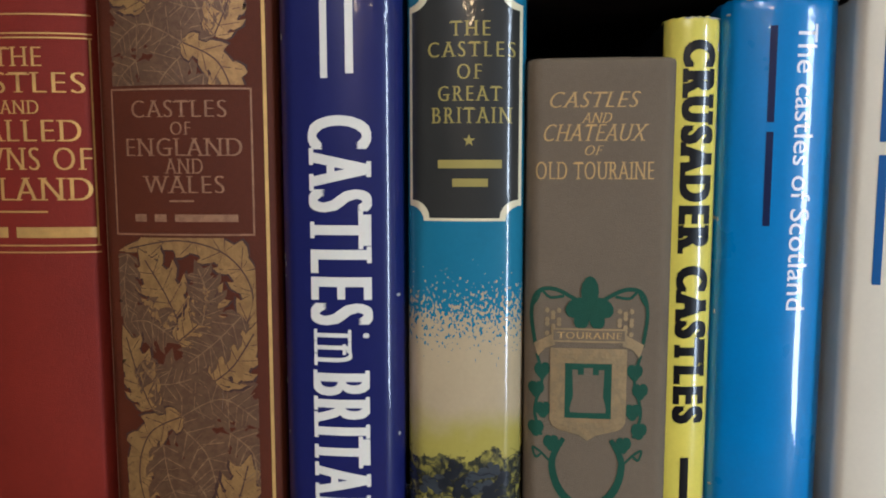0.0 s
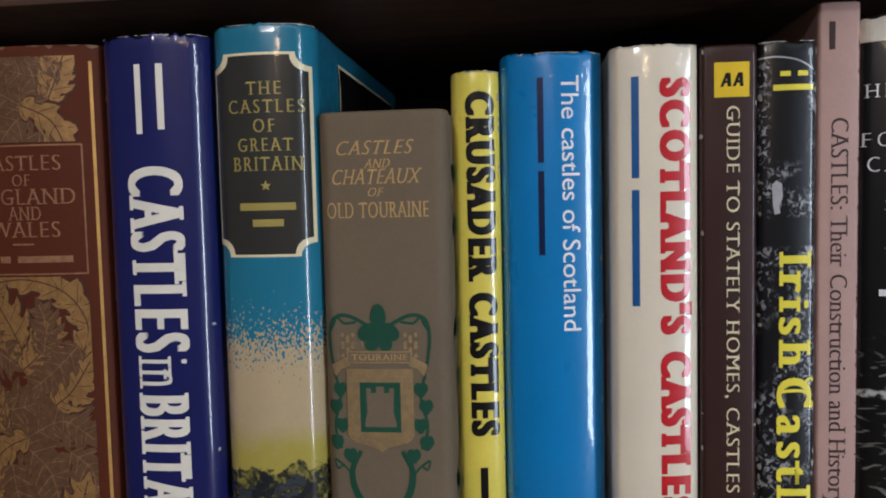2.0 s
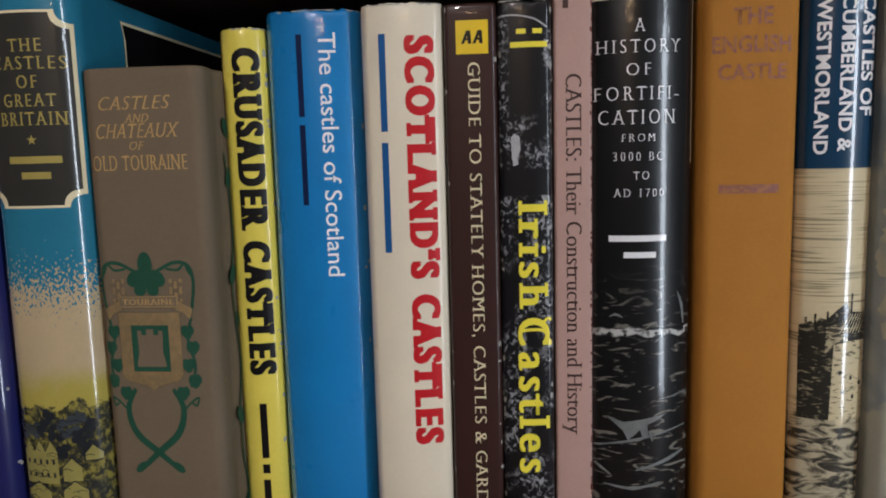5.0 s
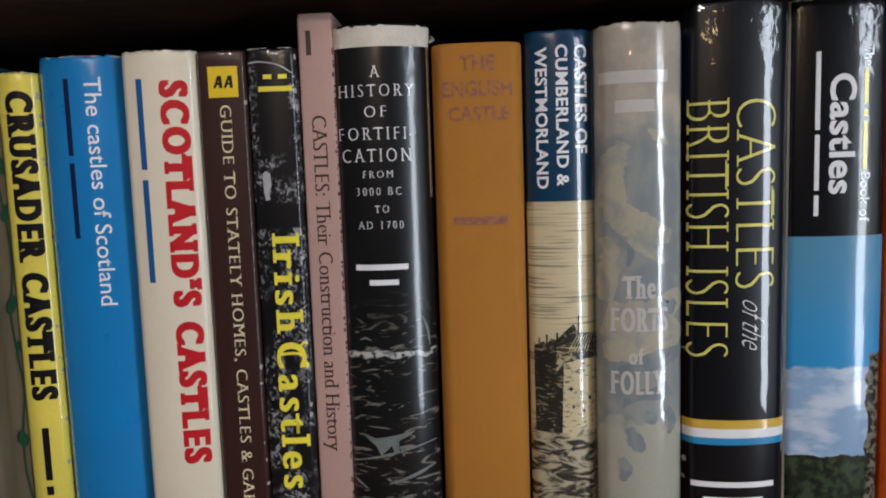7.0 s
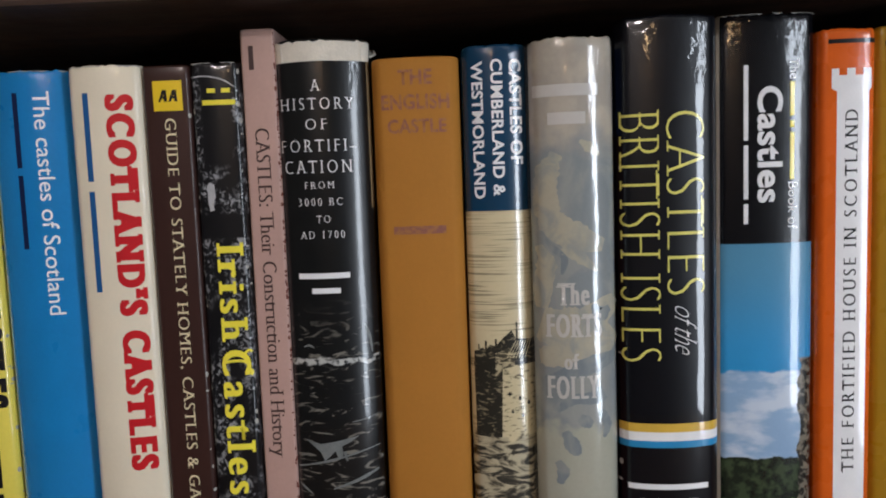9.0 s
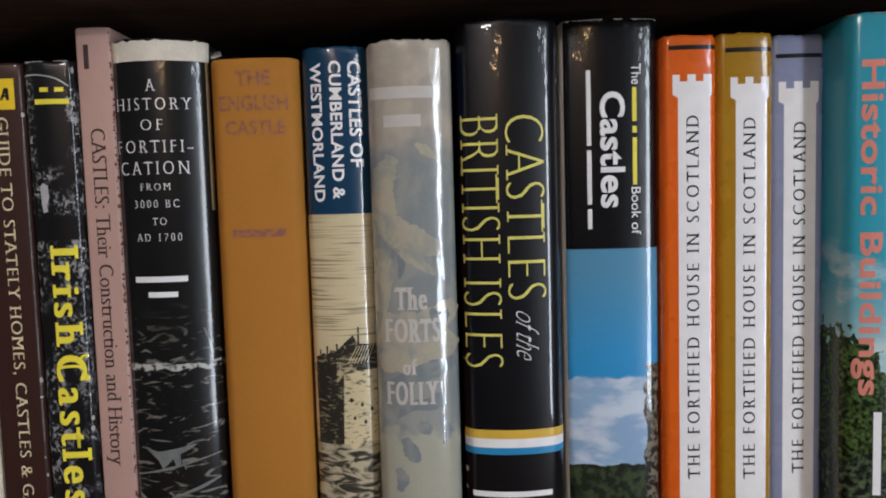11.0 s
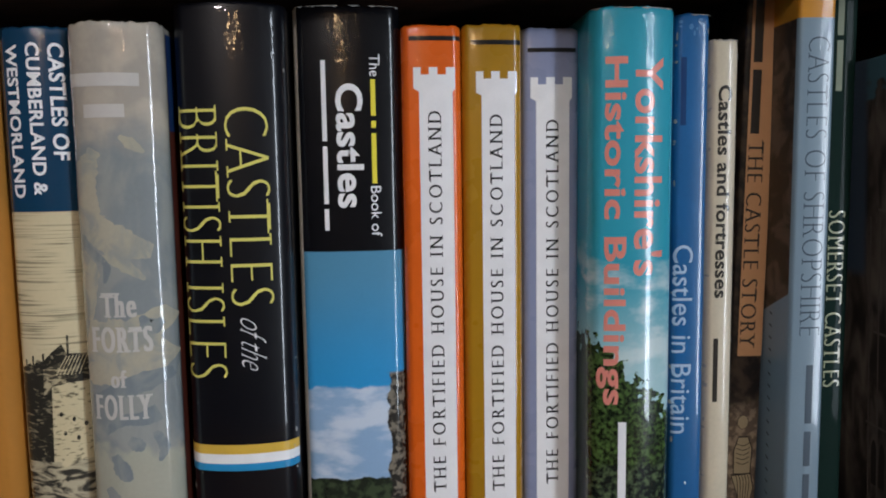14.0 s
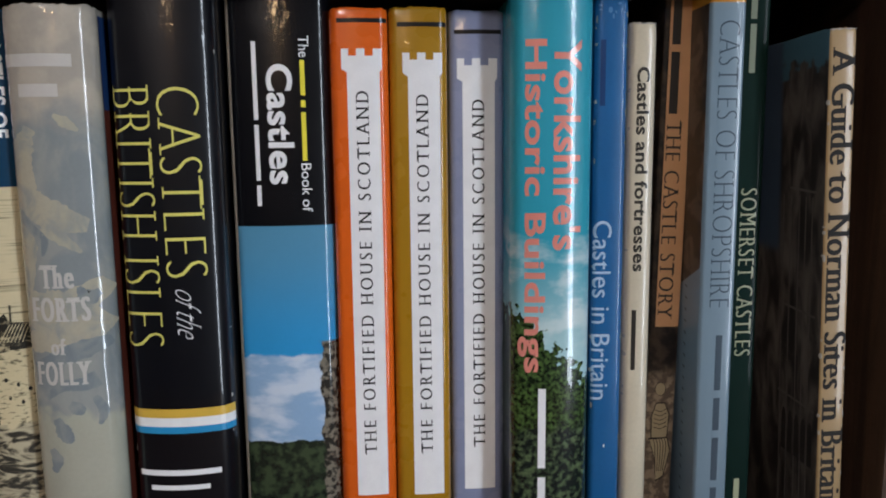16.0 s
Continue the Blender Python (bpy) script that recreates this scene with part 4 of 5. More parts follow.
b.patch("printed_hill", [[(-0.0133, 0.0692), (-0.0074, 0.0673), (-0.0001, 0.0685), (0.0082, 0.0701), (0.0047, 0.0678), (0.0011, 0.0662), (0.0014, 0.0620), (-0.0004, 0.0607), (-0.0016, 0.0644), (-0.0040, 0.0620), (-0.0059, 0.0605), (-0.0076, 0.0640)]], hill_light, "pale printed hillside")
def stroke(points, widths, seed):
    """A pale brushed line that swells and thins along its way."""
    path = curve(points, 8)
    n = len(path) - 1
    ws = []
    for i in range(n + 1):
        t = i / n * (len(widths) - 1)
        k = min(int(t), len(widths) - 2)
        ws.append((widths[k] + (widths[k + 1] - widths[k]) * (t - k)) * (1 + 0.3 * noise.noise((i * 0.45, seed, 0)) + 0.22 * noise.noise((i * 1.9, seed, 5))))
    return strip(path, ws)


for i, (line, widths) in enumerate((
        (((-0.0172, 0.0575), (-0.0026, 0.0608), (0.0160, 0.0651)), (0.0006, 0.0010, 0.0004)), (((-0.0170, 0.0506), (-0.0118, 0.0467)), (0.0012, 0.0005)),
        (((0.0055, 0.0758), (0.0110, 0.0765), (0.0164, 0.0780)), (0.0003, 0.0007, 0.0004)), (((-0.0030, 0.0489), (0.0077, 0.0521), (0.0152, 0.0553)), (0.0006, 0.0015, 0.0008)),
        (((0.0120, 0.1150), (0.0138, 0.1100), (0.0146, 0.1030)), (0.0004, 0.0012, 0.0003)), (((-0.0122, 0.1065), (-0.0100, 0.1072), (-0.0078, 0.1062)), (0.0003, 0.0010, 0.0003)),
        (((-0.0140, 0.0430), (-0.0040, 0.0420), (0.0060, 0.0440)), (0.0004, 0.0014, 0.0005)), (((0.0020, 0.0640), (0.0030, 0.0600)), (0.0014, 0.0006)))):
    b.patch("printed_stroke", stroke(line, widths, i * 2.3), hill_light)
zt = 0.217
n = 28
edge_top = [(-b.h * 0.985 + 2 * b.h * 0.985 * i / n, b.height - 0.0012 + 0.0011 * noise.noise((i * 0.9, 3.1, 0)) + 0.0005 * noise.noise((i * 2.7, 1, 0))) for i in range(n + 1)]
torn = bmesh.new()
vs = [(torn.verts.new((u, zt, 0)), torn.verts.new((u, z, 0.0004))) for u, z in edge_top]
for (a, c), (d, e) in zip(vs, vs[1:]):
    torn.faces.new((a, d, e, c))
paper_white = Paint("torn_white_paper", 0.8, bump=0.4, bump_scale=500)
paper_white = paper_white.done(paper_white.worn("#ddd5c6", 0.25, 120))
b.wrap("torn_paper_edge", torn, paper_white, "torn white paper at the head of the spine")
flap = bmesh.new()
pts = [(b.h * 0.9, b.height - 0.006), (b.h * 1.04, b.height - 0.006), (b.h * 1.16, b.height - 0.004), (b.h * 1.1, b.height - 0.0015), (b.h * 1.0, b.height - 0.0006), (b.h * 0.9, b.height - 0.001)]
f1 = [flap.verts.new((x, 0.0085 + 0.004 * i, z)) for i, (x, z) in enumerate(pts)]
f2 = [flap.verts.new((x, 0.0088 + 0.004 * i, z)) for i, (x, z) in enumerate(pts)]
flap.faces.new(f1)
flap.faces.new(f2[::-1])
for i in range(6):
    flap.faces.new((f1[i], f2[i], f2[(i + 1) % 6], f1[(i + 1) % 6]))
b.rect("torn_strip", b.h * 0.93, b.h * 0.985, 0.1605, zt + 0.0004, ink("browned_paper", "#8a7454", 0.7, 0.0, 0.3), "strip of browned paper along the torn joint")
part("torn_flap", flap, paper_white, b.root, "loose torn paper flap")
for words, box in (("A", (-0.0045, -0.0006, 0.2059, 0.2111)), ("HISTORY", (-0.0166, 0.0119, 0.1989, 0.2044)), ("OF", (-0.0069, 0.0013, 0.1913, 0.1963)), ("FORTIFI-", (-0.0173, 0.0117, 0.1829, 0.1886)),
                   ("CATION", (-0.0158, 0.0102, 0.1747, 0.1807)), ("FROM", (-0.0085, 0.0031, 0.1687, 0.1719)), ("3000 BC", (-0.0111, 0.0058, 0.1621, 0.1657)), ("TO", (-0.0046, 0.0009, 0.1555, 0.1589)), ("AD 1700", (-0.0110, 0.0061, 0.1494, 0.1529))):
    u0, u1, z0, z1 = box
    b.text(words, u0, u1, z0, z1 - 0.2 * (z1 - z0), WHITE_INK, style="serif_thin")
b.bars(-0.0125, 0.0074, 0.1324, 0.1370, WHITE_INK, (6,), thick=0.8)
b.bars(-0.0076, 0.0036, 0.1266, 0.1310, WHITE_INK, (3,), thick=0.8)

# ochre cloth with faded lettering
b = Book(0.2215, 0.2554, 0.2365, 1.2024, "plain ochre cloth hardback with faded brown lettering", cloth("ochre_cloth", "#b0762f", 0.1, 0.7), 0.002, 0.0045, 0.155, hinge=0.001)
faded = gilt("faded_lettering", "#8a5448", 0.6, "#b07634", 0.55, 0.0)
for words, box in (("THE", (-0.0064, 0.0067, 0.2070, 0.2127)), ("ENGLISH", (-0.0131, 0.0130, 0.1976, 0.2034)), ("CASTLE", (-0.0110, 0.0117, 0.1886, 0.1940))):
    b.text(words, *box, faded, style="bold")
b.bars(-0.0101, 0.0102, 0.1487, 0.1538, faded, (5,))

# navy head and engraved landscape
p = Paint("engraved_landscape_jacket", 0.26, 0.7, bump=0.06, bump_scale=160, coat_rough=0.1)
hatch = p.step(p.noise(300, 2, (0.08, 0.08, 4.5), 0.3), 0.5, 0.6)
clouds = p.step(p.noise(70, 2, (0.6, 0.6, 1.6)), 0.38, 0.6)
col = p.mix(p.mul(p.mul(hatch, clouds), 0.62), "#d2c4a0", "#3a352c")
ground = p.step(p.op("ADD", p.z, p.mul(p.op("SUBTRACT", p.noise(130, 3), 0.5), 0.02)), 0.0707, 0.0673)
scratch = p.mix(p.step(p.noise(170, 7, (0.55, 0.55, 1.5), 1.6), 0.38, 0.60), "#b9ae92", "#3a3832")
col = p.mix(ground, col, scratch)
zb = 0.1576
col = p.mix(p.step(p.z, zb - 0.0002, zb + 0.0002), col, "#123a56")
b = Book(0.2563, 0.2817, 0.2365, 1.2060, "navy jacket with white title above an engraved castle scene", p.done(p.worn(col, 0.08)), 0.004, 0.003, 0.155, ragged=0.0005)
b.text("CASTLES OF", 0.0054, 0.0102, 0.1754, 0.2153, WHITE_INK, "down", "bold")
b.text("CUMBERLAND &", -0.0016, 0.0030, 0.1633, 0.2153, WHITE_INK, "down", "bold")
b.text("WESTMORLAND", -0.0089, -0.0046, 0.1625, 0.2147, WHITE_INK, "down", "bold")


def engraving(name, dark, light, cover):
    p = Paint(name, 0.28, 0.65, coat_rough=0.1)
    lines = p.step(p.noise(520, 4, (0.6, 0.6, 1.6), 0.6), cover + 0.07, cover - 0.07)
    return p.done(p.worn(p.mix(lines, light, dark), 0.1))


engr_dark, engr_mid = engraving("engraving_dark", "#2c2a24", "#8a8068", 0.60), engraving("engraving_mid", "#454034", "#b5a888", 0.5)
engr_pale = engraving("engraving_pale", "#6e6550", "#cdbf9a", 0.40)
b.patch("castle_print", [[(-0.0111, 0.0960), (-0.0110, 0.1023), (-0.0076, 0.1039), (-0.0064, 0.1026), (-0.0049, 0.1053), (-0.0028, 0.1045), (0.0005, 0.1079), (0.0038, 0.1107), (0.0053, 0.1073), (0.0125, 0.1067), (0.0124, 0.0906), (0.0003, 0.0947)]], engr_dark, "engraved castle roofs and pinnacles")
b.patch("castle_print", [[(-0.0001, 0.0965), (0.0125, 0.0969), (0.0125, 0.0678), (-0.0010, 0.0678)]], engr_pale, "engraved pale keep wall")
b.patch("castle_print", [[(-0.0111, 0.0960), (-0.0001, 0.0965), (-0.0010, 0.0678), (-0.0108, 0.0680)]], engr_dark, "engraved dark keep wall")
b.patch("castle_print", [[(-0.0030, 0.0920), (-0.0028, 0.1018), (0.0026, 0.1039), (0.0048, 0.1025), (0.0047, 0.0963), (-0.0005, 0.0954)]], engr_mid)
for line in ([(0.0057, 0.1072), (0.0058, 0.1138)], [(-0.0025, 0.1040), (-0.0025, 0.1075)], [(-0.0064, 0.1026), (-0.0063, 0.1066)], [(-0.0091, 0.1025), (-0.0091, 0.1052)]):
    b.patch("pinnacle", strip(line, 0.0007), engr_dark)
roof = b.patch("roof_line", [q for i in range(7) for q in strip([(0.0016 + i * 0.0012, 0.0995), (0.0053 + i * 0.0010, 0.1064)], 0.0003)], engr_pale)
tagged(roof, kind="stuff")
for dx, dz in ((0, 0), (0.004, 0.002), (0.001, 0.007), (0.005, 0.009), (0.0075, 0.004)):
    b.patch("keep_window", [ellipse(0.0024 + dx, 0.0852 - dz, 0.0006, 0.0009, 8)], engr_dark)

# grey mottled jacket in a clear sleeve
p = Paint("mottled_grey_jacket", 0.2, 0.9, bump=0.5, bump_scale=60, coat_rough=0.06, slack=1.3)
haze = p.step(p.op("ADD", p.z, p.mul(p.op("SUBTRACT", p.noise(70, 3), 0.5), 0.03)), 0.176, 0.190)
col = p.mix(p.step(p.noise(60, 4, (1, 1, 0.7), 1.0), 0.40, 0.62), "#878e90", "#999c98")
col = p.mix(haze, col, p.mix(p.step(p.noise(80, 3), 0.4, 0.62), "#a69f94", "#b5ac9e"))
col = p.mix(p.step(p.op("ADD", p.z, p.mul(p.op("SUBTRACT", p.noise(90, 4), 0.5), 0.03)), 0.076, 0.070), col, "#acac9d")
b = Book(0.2816, 0.3134, 0.2290, 1.2062, "grey mottled dust jacket in a glossy clear sleeve", p.done(p.worn(col, 0.1)), 0.0052, 0.004, 0.165, ragged=0.0008)


def wash(name, colour):
    """Thin brushed colour on the grey jacket, under the sleeve."""
    p = Paint(name, 0.2, 0.9, bump=0.5, bump_scale=60, coat_rough=0.06, slack=1.3)
    return p.done(p.worn(p.mix(p.mul(p.step(p.noise(110, 5, (1, 1, 0.7), 1.2), 0.40, 0.66), 0.85), colour, "#959a96"), 0.12))


pale_wash, dark_wash = wash("parchment_wash", "#b0aa98"), wash("slate_wash", "#7e878c")
SWIRLS = (  # colour, line, widths
    (pale_wash, ((-0.0065, 0.1785), (-0.0100, 0.1717), (-0.0108, 0.1637), (-0.0095, 0.1547), (-0.0050, 0.1497), (0.0025, 0.1460), (0.0105, 0.1437)), (0.004, 0.0085, 0.0085, 0.0095, 0.011, 0.011, 0.004)),
    (pale_wash, ((0.0020, 0.1830), (0.0055, 0.1805), (0.0095, 0.1775)), (0.001, 0.004, 0.001)),
    (pale_wash, ((-0.0138, 0.1440), (-0.0110, 0.1380), (-0.0120, 0.1300), (-0.0130, 0.1200)), (0.002, 0.006, 0.008, 0.004)),
    (pale_wash, ((-0.0135, 0.1140), (-0.0040, 0.1120), (0.0060, 0.1160), (0.0150, 0.1230)), (0.012, 0.018, 0.012, 0.005)),
    (pale_wash, ((0.0140, 0.1110), (0.0060, 0.1050), (-0.0060, 0.1020), (-0.0140, 0.1010)), (0.008, 0.012, 0.010, 0.006)),
    (pale_wash, ((-0.0060, 0.1420), (0.0010, 0.1395), (0.0080, 0.1340)), (0.002, 0.005, 0.001)),
    (dark_wash, ((-0.0125, 0.1480), (-0.0085, 0.1430), (-0.0045, 0.1390), (-0.0055, 0.1330)), (0.001, 0.0025, 0.003, 0.001)),
    (dark_wash, ((0.0148, 0.1010), (0.0070, 0.0985), (-0.0020, 0.0955), (-0.0120, 0.0915)), (0.003, 0.0075, 0.006, 0.003)),
    (dark_wash, ((0.0125, 0.1195), (0.0085, 0.1175), (0.0060, 0.1215)), (0.003, 0.006, 0.001)),
    (dark_wash, ((0.0100, 0.0870), (0.0050, 0.0850), (-0.0020, 0.0845), (-0.0085, 0.0800)), (0.006, 0.005, 0.004, 0.002)),
    (dark_wash, ((0.0000, 0.0775), (0.0030, 0.0755), (0.0050, 0.0745)), (0.003, 0.005, 0.002)),
    (dark_wash, ((-0.0055, 0.0720), (-0.0025, 0.0660), (0.0000, 0.0630)), (0.003, 0.006, 0.002)),
    (dark_wash, ((0.0085, 0.0800), (0.0110, 0.0740), (0.0095, 0.0690)), (0.002, 0.004, 0.001)),
    (dark_wash, ((-0.0085, 0.0600), (-0.0065, 0.0560), (-0.0080, 0.0510)), (0.002, 0.005, 0.002)))
for i, (material, line, widths) in enumerate(SWIRLS):
    b.patch("printed_swirl", stroke(line, widths, i * 3.7), material)
pale = ink("pale_grey_ink", "#c4c1bc", 0.25, 0.8)
b.bars(-0.0145, 0.0092, 0.1982, 0.2054, pale, (4,))
b.bars(-0.0095, 0.0043, 0.1878, 0.1951, pale, (3,))
for words, box in (("The", (-0.0077, 0.0047, 0.1211, 0.1297)), ("FORTS", (-0.0118, 0.0093, 0.1088, 0.1178)), ("of", (-0.0053, 0.0003, 0.0964, 0.1026)), ("FOLLY", (-0.0119, 0.0082, 0.0848, 0.0938))):
    b.text(words, *box, pale, style="serif_bold")

for z0, z1, hue in ((0.002, 0.185, "#5a2a20"), (0.185, b.height - 0.003, "#1f3a66")):
    b.on_side("cover_picture", flat([[(0.0095, z0), (0.16, z0), (0.16, z1), (0.0095, z1)]]), jacket("sleeve_" + hue[1:], hue), 1)

# black jacket, tall yellow capitals and a tricolour band
b = Book(0.3152, 0.3545, 0.2358, 1.2141, "tall black dust jacket with yellow capitals and striped band", jacket("black_gloss_jacket", "#090b12", 0.36, 0.7), 0.004, 0.005, 0.18, ragged=0.0005)
b.worn_sides(RUBBED, 9, 12)
yellow_pale = ink("pale_yellow_ink", "#e2da74", 0.3, 0.6)
b.text("CASTLES", -0.0017, 0.0130, 0.1230, 0.1930, yellow_pale, "down", "serif_light")
b.text("BRITISH ISLES", -0.0185, -0.0042, 0.0966, 0.1937, yellow_pale, "down", "serif_light")
b.text("of the", 0.0010, 0.0097, 0.0992, 0.1185, WHITE_INK, "down", "script")
for name, top, low, m in (("yellow_band", 0.0719, 0.0684, ink("band_yellow", "#d9b24a")), ("white_band", 0.0684, 0.0648, WHITE_INK), ("blue_band", 0.0648, 0.0621, ink("band_blue", "#2b8fc4"))):
    b.rect(name, -b.h * 0.985, b.h * 0.985, low, top, m)
b.bars(-0.0170, 0.0141, 0.0441, 0.0483, WHITE_INK, (11,), thick=0.9)
b.bars(-0.0129, 0.0097, 0.0383, 0.0420, WHITE_INK, (8,), thick=0.9)

# black head, blue sky, cloud and rock photograph
p = Paint("sky_photo_jacket", 0.26, 0.6, bump=0.3, bump_scale=85, coat_rough=0.1)
zs, zc, zg = 0.1407, 0.0889, 0.0534
col = p.mix(p.step(p.z, zc, zs), "#3095d0", "#5592b4")
puff = p.op("ADD", p.z, p.mul(p.op("SUBTRACT", p.noise(110, 4), 0.5), 0.006))
cloud = p.mix(p.step(p.noise(80, 4, (0.6, 0.6, 1.4)), 0.42, 0.62), "#8fb0d2", "#c9d6e6")
col = p.mix(p.step(puff, zc + 0.0008, zc - 0.0008), col, cloud)
col = p.mix(p.step(puff, zg + 0.0003, zg - 0.0003), col, p.mix(p.step(p.noise(260, 4), 0.42, 0.62), "#20281f", "#3c4a34"))
rock = p.mix(p.step(p.noise(420, 5), 0.42, 0.6), "#2c2a26", "#7d7668")
rocky = p.mul(p.step(p.op("ADD", p.x, p.mul(p.op("SUBTRACT", p.noise(150, 3), 0.5), 0.006)), 0.0125, 0.0133), p.step(p.z, zc + 0.006, zc + 0.0045))
col = p.mix(rocky, col, rock)
col = p.mix(p.step(p.z, zs - 0.0002, zs + 0.0002), col, "#0a0b10")
b = Book(0.3558, 0.3948, 0.2455, 1.2150, "black dust jacket over a blue sky photograph, white title", p.done(p.worn(col, 0.06)), 0.003, 0.004, 0.18, ragged=0.0007)
b.worn_head(RUBBED, 218)
b.rect("jacket_fold", -b.h * 0.995, -b.h * 0.91, 0.001, b.height - 0.001, ink("fold_white", "#c6c0b5", 0.5, 0.2), "whitish worn fold of the jacket")
b.text("The", 0.0082, 0.0120, 0.2045, 0.2124, WHITE_INK, "down", "sans")
b.bars(0.0079, 0.0119, 0.1657, 0.2035, YELLOW_INK, (5, 1, 7), "down", small=0.28)
b.text("Book of", 0.0078, 0.0116, 0.1461, 0.1647, WHITE_INK, "down", "sans")
b.text("Castles", -0.0043, 0.0056, 0.1568, 0.2020, WHITE_INK, "down", "bold")
b.bars(-0.0099, -0.0060, 0.1486, 0.2103, WHITE_INK, (11, 8, 3), "down", small=0.28)

# three volumes with a white tower on the spine
for ref, hue, box, tower, words, title, low in (
        ("orange", "#e2641c", (-0.0080, 0.0107, 0.2162, 0.2197), (-0.0066, 0.0087, 0.1988, 0.2076), (-0.0015, 0.0034, 0.0465, 0.1918), (0.3950, 0.4171, 0.2455, 1.2078), 0.0291),
        ("mustard", "#a87c1c", (-0.0080, 0.0107, 0.2150, 0.2186), (-0.0061, 0.0091, 0.1974, 0.2063), (-0.0012, 0.0036, 0.0452, 0.1905), (0.4175, 0.4400, 0.2475, 1.2085), 0.0275),
        ("lavender blue", "#8a92b0", (-0.0088, 0.0097, 0.2132, 0.2166), (-0.0078, 0.0081, 0.1958, 0.2048), (-0.0020, 0.0029, 0.0447, 0.1888), (0.4407, 0.4631, 0.2533, 1.2082), 0.0262)):
    b = Book(*title, ref + " dust jacket with a white castle tower and black title", jacket(ref.replace(" ", "_") + "_jacket", hue, 0.28, 0.65, 0.07), 0.0012, 0.003, 0.17, ragged=0.0004)
    x0, x1, z0, z1 = tower
    m, k, s = (x0 + x1) / 2, (x1 - x0), (z1 - z0)
    n = z1 - 0.30 * s
    pts = [(x0 + 0.13 * k, low), (x1 - 0.06 * k, low), (x1 - 0.06 * k, z0), (x1, z0 + 0.14 * s), (x1, z1), (x1 - 0.22 * k, z1), (x1 - 0.22 * k, n), (x1 - 0.42 * k, n), (x1 - 0.42 * k, z1), (x0 + 0.37 * k, z1),
           (x0 + 0.37 * k, n), (x0 + 0.18 * k, n), (x0 + 0.18 * k, z1), (x0, z1), (x0, z0 + 0.14 * s), (x0 + 0.13 * k, z0)]
    tower_print = b.patch("tower_print", [pts], WHITE_INK, "white castle tower with battlements")
    title_words = b.text("THE FORTIFIED HOUSE IN SCOTLAND", *words, BLACK_INK, "up", "serif_wide")
    title_words.parent = tower_print
    b.bars(*box, BLACK_INK, (7,), thick=0.8)

# turquoise pictorial jacket
p = Paint("turquoise_photo_jacket", 0.26, 0.6, bump=0.3, bump_scale=85, coat_rough=0.08)
z_hi, z_lo = 0.1358, 0.0864
col = p.mix(p.step(p.z, z_lo, z_hi), "#a8ccd2", "#2f9db4")
wisp = p.mul(p.step(p.noise(70, 4, (0.7, 0.7, 1.2)), 0.48, 0.66), p.step(p.z, z_hi + 0.012, z_hi - 0.012))
col = p.mix(p.mul(wisp, 0.7), col, "#d3e0e0")
leafy = p.mix(p.step(p.noise(620, 5), 0.38, 0.66), "#14210f", "#506b38")
leafy = p.mix(p.mul(p.step(p.noise(190, 4), 0.46, 0.62), 0.7), leafy, "#182414")
tree = p.op("ADD", p.op("SUBTRACT", p.op("ADD", p.z, p.mul(p.x, 0.9)), 0.0956 - 0.004), p.mul(p.op("SUBTRACT", p.noise(240, 7), 0.5), 0.042))
col = p.mix(p.step(tree, 0.0006, -0.0006), col, leafy)
low = p.op("ADD", p.z, p.mul(p.op("SUBTRACT", p.noise(120, 4), 0.5), 0.02))
col = p.mix(p.step(low, 0.0585, 0.0556), col, p.mix(p.step(p.noise(420, 6), 0.42, 0.70), "#141f1c", "#5d6f4e"))
b = Book(0.4638, 0.4960, 0.2370, 1.2125, "turquoise pictorial dust jacket with salmon pink title", p.done(p.worn(col, 0.06)), 0.0036, 0.004, 0.18, ragged=0.0006, twist=3.0)
b.worn_head(RUBBED, 253)
salmon = ink("salmon_ink", "#e08c7e", 0.26, 0.7)
b.text("Yorkshire's", -0.0008, 0.0107, 0.1302, 0.2097, salmon, "down", "bold")
b.text("Historic Buildings", -0.0138, -0.0035, 0.0813, 0.2099, salmon, "down", "bold")
b.bars(-0.0069, -0.0002, 0.0101, 0.0748, WHITE_INK, (6, 5), "down", small=0.25)

# slim blue book
b = Book(0.4972, 0.5100, 0.2445, 1.2115, "slim blue hardback with pale title and scuffed corners", jacket("slim_blue_cover", "#1d6098", 0.34, 0.5, 0.16, 0.15), 0.0008, 0.002, 0.17, ragged=0.0006)
b.worn_sides(RUBBED, 5)
b.worn_head(RUBBED, 241)
b.text("Castles in Britain", -0.0061, 0.0011, 0.0668, 0.1406, ink("pale_blue_ink", "#a9c3dc"), "down", "sans")
b.bars(-0.0052, -0.0006, 0.1856, 0.2106, ink("dark_blue_ink", "#173e6e"), lengths=(7,), way="down", small=0.28)
rng = random.Random(2)
scuffs = b.patch("scuff", [ellipse(rng.uniform(-b.h, b.h) * 0.8, b.height - 0.002 - abs(rng.gauss(0, 0.0035)), rng.uniform(0.0003, 0.0011), rng.uniform(0.0003, 0.0012), 7) for _ in range(9)], ink("scuffed_white", "#4f82b4", 0.6, 0.1), "whitish scuffed head")
tagged(scuffs, kind="stuff")
b.patch("scuff", [ellipse(-0.0005, 0.0469, 0.0004, 0.0007, 8)], WHITE_INK)

